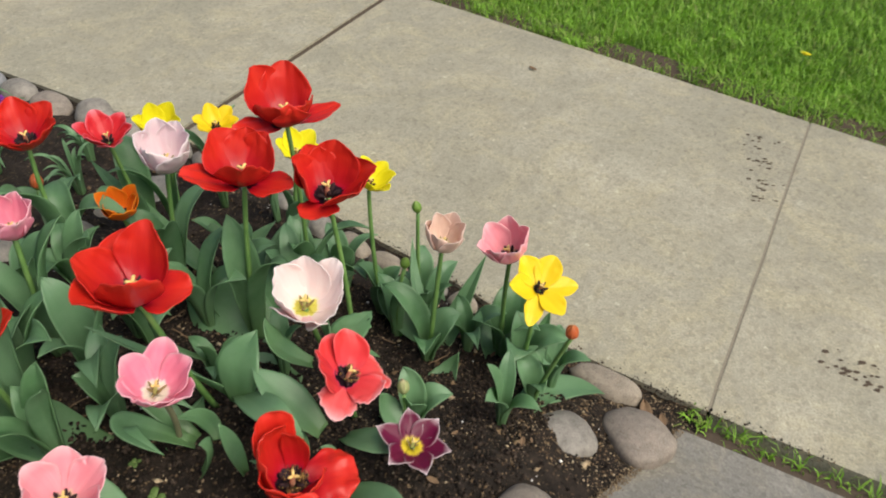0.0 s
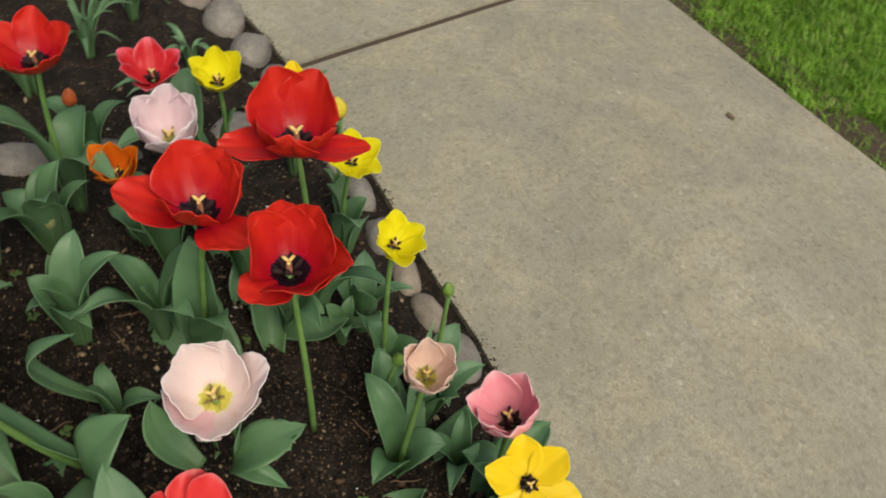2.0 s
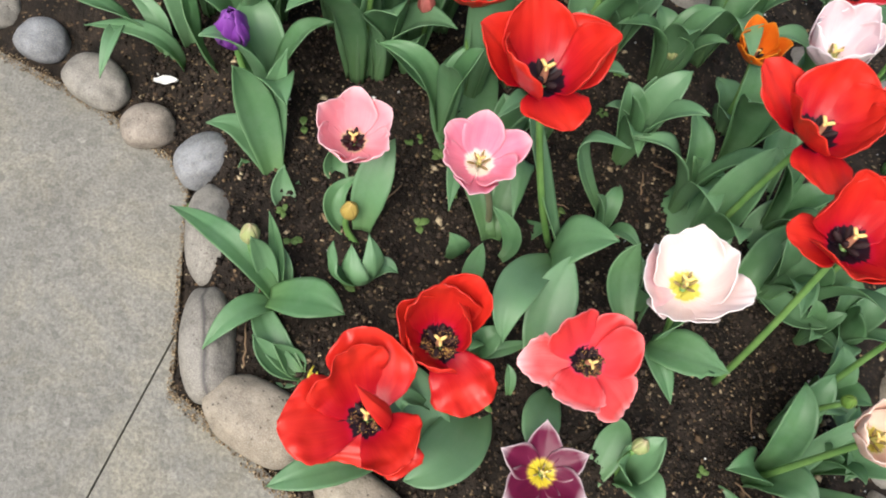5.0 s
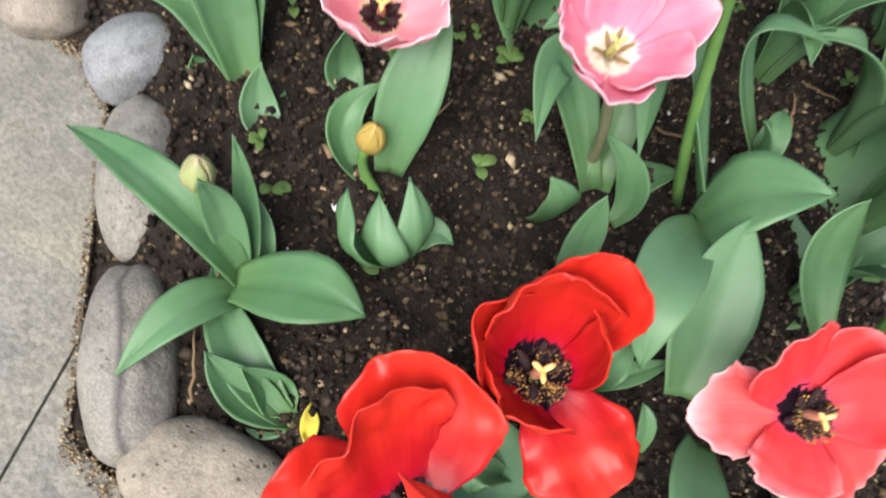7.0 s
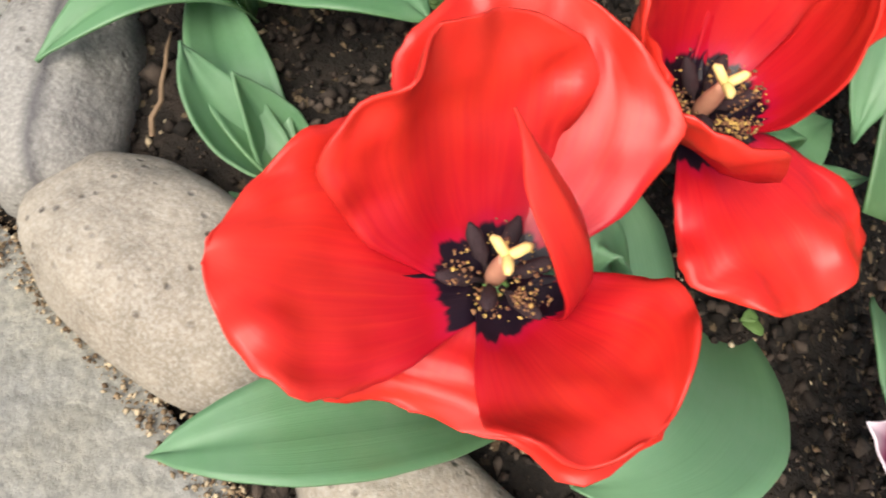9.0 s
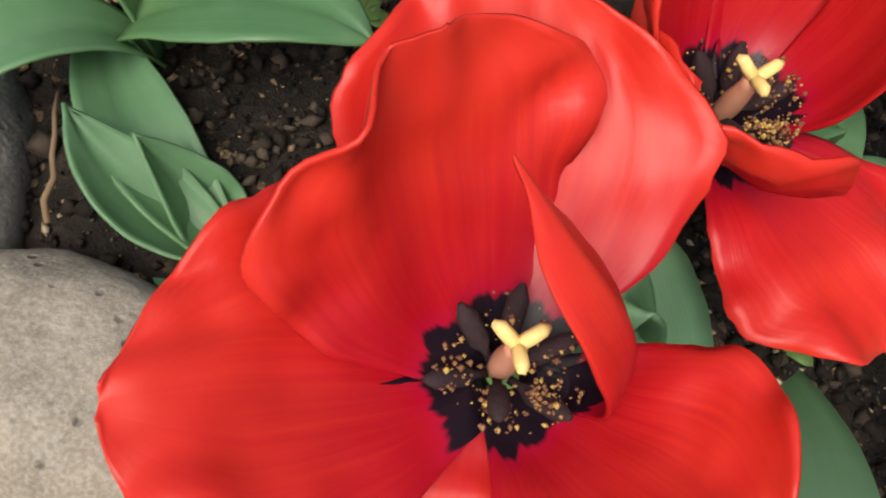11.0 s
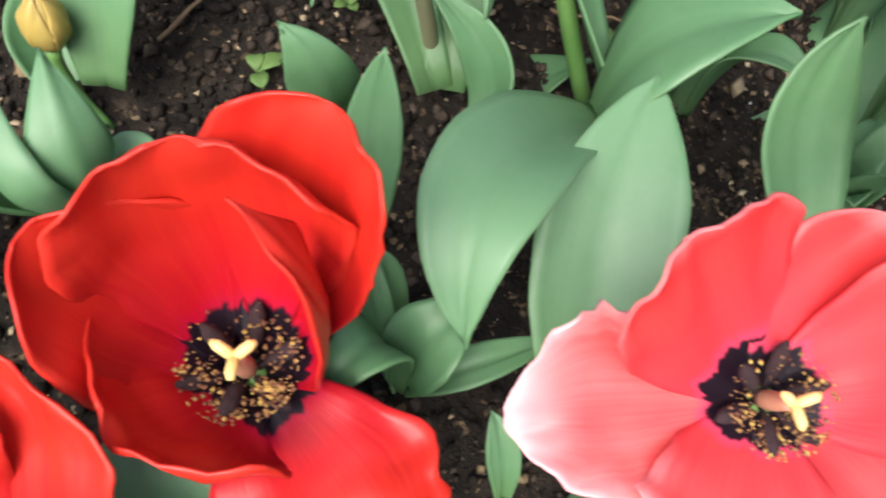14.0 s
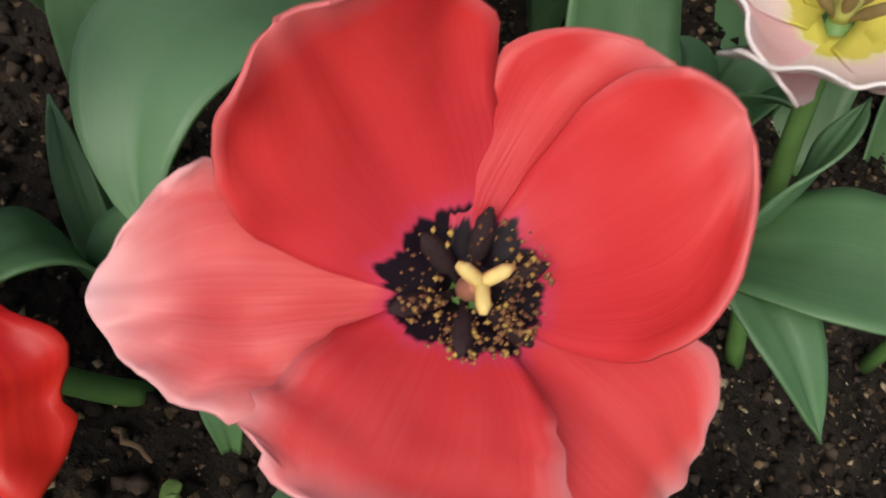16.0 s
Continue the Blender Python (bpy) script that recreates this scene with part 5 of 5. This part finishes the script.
BACK_PLANTS = (
    (-0.33, 0.30, 4, 0.23), (-0.39, 0.40, 4, 0.24), (-0.30, 0.44, 4, 0.22), (-0.44, 0.29, 4, 0.24), (-0.37, 0.53, 4, 0.22), (-0.27, 0.60, 3, 0.21),
    (-0.42, 0.64, 4, 0.22), (-0.19, 0.62, 3, 0.19), (-0.17, 0.73, 4, 0.17), (-0.33, 0.76, 4, 0.17), (-0.11, 0.80, 3, 0.19), (-0.46, 0.80, 3, 0.17),
)
SIDE_PLANTS = (
    (-0.10, 0.96, 3, 0.19), (0.00, 0.92, 4, 0.18), (0.07, 1.00, 4, 0.17), (0.22, 0.90, 3, 0.15),
    (0.29, 0.85, 3, 0.14), (0.42, 0.77, 3, 0.13), (-0.06, 0.66, 3, 0.10), (0.02, 0.70, 4, 0.12),
    (-0.20, 0.50, 3, 0.16), (-0.15, 0.56, 3, 0.15), (0.33, 0.66, 3, 0.13),
    (-0.30, 0.83, 4, 0.17), (0.06, 0.96, 3, 0.11), (-0.19, 0.74, 3, 0.12),
)
for k, (x, y, n, size) in enumerate(BACK_PLANTS + SIDE_PLANTS):
    plant = sprout(x, y)
    leaves_round(plant, Vector(plant.location), n + 1, size, size * 0.25, 400 + 11 * k)


# ---- small growth and litter ----
def clump(x, y, count, length, width, seed, flower=None):
    """A tuft of narrow leaves, with small purple flowers where it blooms."""
    foot = Vector((x, y, soil_z(x, y) - 0.003))
    t = thing("spring_bulb" if flower else "leaf_tuft", foot, "tuft of narrow dark green leaves with purple flowers" if flower else "tuft of narrow dark green bulb leaves", "bulb plant", "tufts of narrow leaves")
    r2 = random.Random(seed)
    for k in range(count):
        a, e = r2.uniform(0, 6.3), r2.uniform(0.2, 0.8)
        L = length * r2.uniform(0.6, 1.1)
        d = Vector((math.cos(a), math.sin(a), 0))
        leaf(t, foot + d * 0.008, foot + d * L * e * 0.4 + Vector((0, 0, L * 0.6)), foot + d * L * e + Vector((0, 0, L * (0.9 - 0.5 * e))), width * r2.uniform(0.7, 1.2), 0.8, 0, 0.02, seed + k)
    for k in range(flower or 0):
        head = foot + Vector((r2.uniform(-0.03, 0.03), r2.uniform(-0.03, 0.03), length * r2.uniform(0.5, 0.8)))
        stalk(t, foot, head, 0.0015)
        for q in range(6):
            petal(t, head, axis_frame(20 * k, 0, 10), q * 60, 0.026, 0.016, 60, 12, 10, kind="purple", seed=seed + q, start=0.002)
    return t


NEAR_TUFTS = (
    (1.28, -0.16, 12, 0.15, 0.012, 0), (1.38, -0.05, 10, 0.13, 0.012, 0), (1.45, -0.22, 14, 0.16, 0.012, 0), (1.60, -0.08, 10, 0.14, 0.012, 2), (1.72, -0.20, 14, 0.17, 0.012, 0),
    (1.30, -0.36, 14, 0.17, 0.013, 0), (1.52, -0.40, 14, 0.18, 0.013, 0), (1.75, -0.02, 10, 0.12, 0.012, 2), (1.20, -0.50, 12, 0.18, 0.014, 0), (1.40, -0.55, 14, 0.2, 0.014, 0),
)
FAR_TUFTS = (
    (1.90, -0.10, 12, 0.15, 0.012, 0), (1.65, -0.35, 14, 0.18, 0.013, 0), (1.25, -0.70, 12, 0.2, 0.02, 0), (1.10, -0.85, 10, 0.22, 0.03, 0), (0.95, -0.95, 9, 0.22, 0.035, 0),
    (1.02, -1.05, 9, 0.22, 0.035, 0), (0.85, -1.08, 8, 0.22, 0.035, 0), (0.80, -1.20, 8, 0.22, 0.035, 0), (0.95, -1.25, 8, 0.22, 0.035, 0),
)
for k, (u, v, n, L, w, fl) in enumerate(NEAR_TUFTS + FAR_TUFTS):
    clump(*spot(u, v), n, L, w, 900 + 31 * k, fl)
for k, (x, y) in enumerate(((-0.5, 0.13), (-0.47, 0.2), (-0.42, 0.25), (-0.5, 0.29), (-0.46, 0.35), (-0.55, 0.2), (-0.4, 0.33), (-0.53, 0.38), (-0.58, 0.28))):
    plant = sprout(x, y, "thick tulip plant with long drooping leaves")
    leaves_round(plant, Vector(plant.location), 5, 0.24, 0.055, 700 + 13 * k)


def weed(x, y, size, seed):
    foot = Vector((x, y, soil_z(x, y)))
    t = thing("weed", foot, "tiny pale green weed seedling on soil", "weed", "weeds on the soil")
    r2 = random.Random(seed)
    verts, faces = [], []
    for k in range(r2.randint(3, 6)):
        a = r2.uniform(0, 6.3)
        d, s = Vector((math.cos(a), math.sin(a), 0)), Vector((-math.sin(a), math.cos(a), 0))
        L, w = size * r2.uniform(0.6, 1.1), size * 0.32
        b = len(verts)
        for q, ww, z in ((0.05, 0.1, 0.0), (0.35, 0.8, 0.25), (0.65, 1.0, 0.3), (0.9, 0.6, 0.25), (1.0, 0.1, 0.15)):
            for side in (-1, 0, 1):
                verts.append(d * L * q + s * w * ww * side + Vector((0, 0, size * (z + 0.12 * abs(side)) + 0.004)))
        faces += [(b + i * 3 + j, b + i * 3 + j + 1, b + i * 3 + j + 4, b + i * 3 + j + 3) for i in range(4) for j in range(2)]
    thicken(part("leaves", (verts, faces), M_WEED, t), 0.0006)
    return t


for k, (x, y) in enumerate(((-0.161, 0.489), (-0.112, 0.494), (-0.079, 0.311), (-0.19, 0.473), (-0.076, 0.446), (-0.112, 0.308), (-0.222, 0.341), (-0.192, 0.457), (-0.018, 0.358), (-0.088, 0.618), (-0.181, 0.847))):
    weed(x, y, 0.009 if k % 2 else 0.013, k)
r3 = random.Random(5)
for k in range(12):
    weed(*bed_spot((0.3, -1.0), (1.1, -0.15)), 0.009, 60 + k)


def flake(name, x, y, size, material, label, category, seed):
    """A curled dry leaf or a scrap lying on the ground."""
    r2 = random.Random(seed)
    n = 8
    verts, faces = [], []
    a0 = r2.uniform(0, 6.3)
    for i in range(n + 1):
        for j in range(5):
            s, w = i / n, j / 2 - 1
            px, py = (s - 0.5) * size * 2, w * size * 0.45 * math.sin(math.pi * min(s * 0.92 + 0.06, 1))
            z = 0.25 * size * w * w + 0.2 * size * noise.noise(Vector((s * 3, w * 2, seed))) + 0.004
            verts.append((px * math.cos(a0) - py * math.sin(a0), px * math.sin(a0) + py * math.cos(a0), z))
    for i in range(n):
        for j in range(4):
            a = i * 5 + j
            faces.append((a, a + 1, a + 6, a + 5))
    ob = thicken(part(name, (verts, faces), material, None), 0.0008)
    u, v = local(x, y)
    inside = u > path_edge(v) and v < bed_edge(u)
    ob.location = (x, y, soil_z(x, y) if inside else max(rise(v), 0.0))
    return tagged(ob, label, category)


flake("dry_leaf", 0.575, 0.745, 0.022, M_DRY, "curled brown dry leaf between the stones", "leaf litter", 3)
flake("dry_leaf", 0.60, 0.73, 0.014, M_DRY, "small brown dry leaf between the stones", "leaf litter", 4)
for k in range(14):
    flake("dry_leaf", *bed_spot((0.2, -1.0), (1.1, -0.1)), r3.uniform(0.004, 0.009), M_DRY, "small brown dry leaf on soil", "leaf litter", 20 + k)
flake("paper_scrap", -0.325, 0.190, 0.014, M_WHITE, "crumpled white scrap lying on soil", "litter", 8)
flake("fallen_petal", 0.075, 0.315, 0.012, plain("fallen yellow petal", (0.72, 0.60, 0.08)), "fallen yellow petal on dark soil", "petal", 9)


def twig(x, y, length, turn, seed):
    pts = [Vector((length * (i / 6 - 0.5), 0.12 * length * noise.noise(Vector((i * 0.7, seed, 0))), 0.004 + 0.002 * i % 2)) for i in range(7)]
    ob = part("twig", ring_sweep(pts, [0.0011, 0.0012, 0.0011, 0.001, 0.0009, 0.0008, 0.0005], 6), M_DRY, None)
    ob.location, ob.rotation_euler = (x, y, soil_z(x, y)), (0, 0, turn)
    return tagged(ob, "thin dry brown twig lying on soil", "twig", "twigs on the soil")


for k in range(16):
    twig(*bed_spot((0.25, -0.95), (0.8, -0.2)), r3.uniform(0.02, 0.05), r3.uniform(0, 3.1), k)


def stain(places, size, label):
    """Flakes of dark dried mud pressed on the concrete."""
    verts, faces = [], []
    r2 = random.Random(len(places))
    for x, y in places:
        for _ in range(16):
            cx, cy = x + r2.gauss(0, size * 1.2), y + r2.gauss(0, size * 1.2)
            s, k = size * r2.uniform(0.08, 0.55), r2.randint(6, 8)
            b = len(verts)
            for i in range(k):
                g = 6.283 * i / k
                q = s * r2.uniform(0.5, 1.1)
                verts.append((cx + q * math.cos(g), cy + q * 0.6 * math.sin(g), 0.0008))
            verts.append((cx, cy, 0.0022))
            faces += [(b + i, b + (i + 1) % k, b + k) for i in range(k)]
    return tagged(part("mud_mark", (verts, faces), M_JOINT, None), label, "mud mark", kind="stuff")


stain([(1.024, 1.566), (0.997, 1.476), (0.982, 1.4), (0.953, 1.337)], 0.015, "dried dark mud flakes on the sidewalk")
stain([(0.95, 0.852), (0.963, 0.823)], 0.017, "dried dark mud flakes on the sidewalk")

flake("dry_leaf", 0.503, 1.909, 0.012, M_DRY, "small brown dry leaf lying on the sidewalk", "leaf litter", 41)


def dandelion(x, y, seed):
    """A low yellow flower with two rings of narrow petals."""
    foot = Vector((x, y, -0.022))
    t = thing("dandelion", foot, "small yellow dandelion flower in green lawn grass", "flower")
    head = foot + Vector((0.004, 0.0, 0.048))
    stalk(t, foot, head, 0.0016)
    for k in range(26):
        petal(t, head, axis_frame(0, 40, 15), k * 27.7, 0.017 if k % 2 else 0.012, 0.005, 70, 62 if k % 2 else 30, 8, kind="yellow", seed=seed + k, start=0.001)
    return t


dandelion(1.270, 1.967, 3)


def plant_support(feet, top):
    """Thin wire legs that lean together under a wire ring."""
    x, y = feet[0]
    base = Vector((x, y, soil_z(x, y) - 0.01))
    t = thing("plant_support", base, "thin dark wire plant support standing in the bed", "plant support")
    for fx, fy in feet:
        a = Vector((fx, fy, soil_z(fx, fy) - 0.02)) - base
        d = Vector((fx - top[0], fy - top[1], 0)).normalized() * 0.10
        part("leg", ring_sweep(bezier(a, (a + Vector(top) + d - base) / 2 + d * 0.2, Vector(top) + d - base, 10), [0.0022] * 11, 6), M_WIRE, t)
    ring = [Vector(top) - base + Vector((0.10 * math.cos(k * 0.2618), 0.10 * math.sin(k * 0.2618), 0)) for k in range(25)]
    part("ring", ring_sweep(ring, [0.0022] * 25, 6), M_WIRE, t)
    return t


plant_support([(-0.875, 1.708), (-0.951, 1.773), (-1.03, 1.70)], (-0.90, 1.73, 0.45))
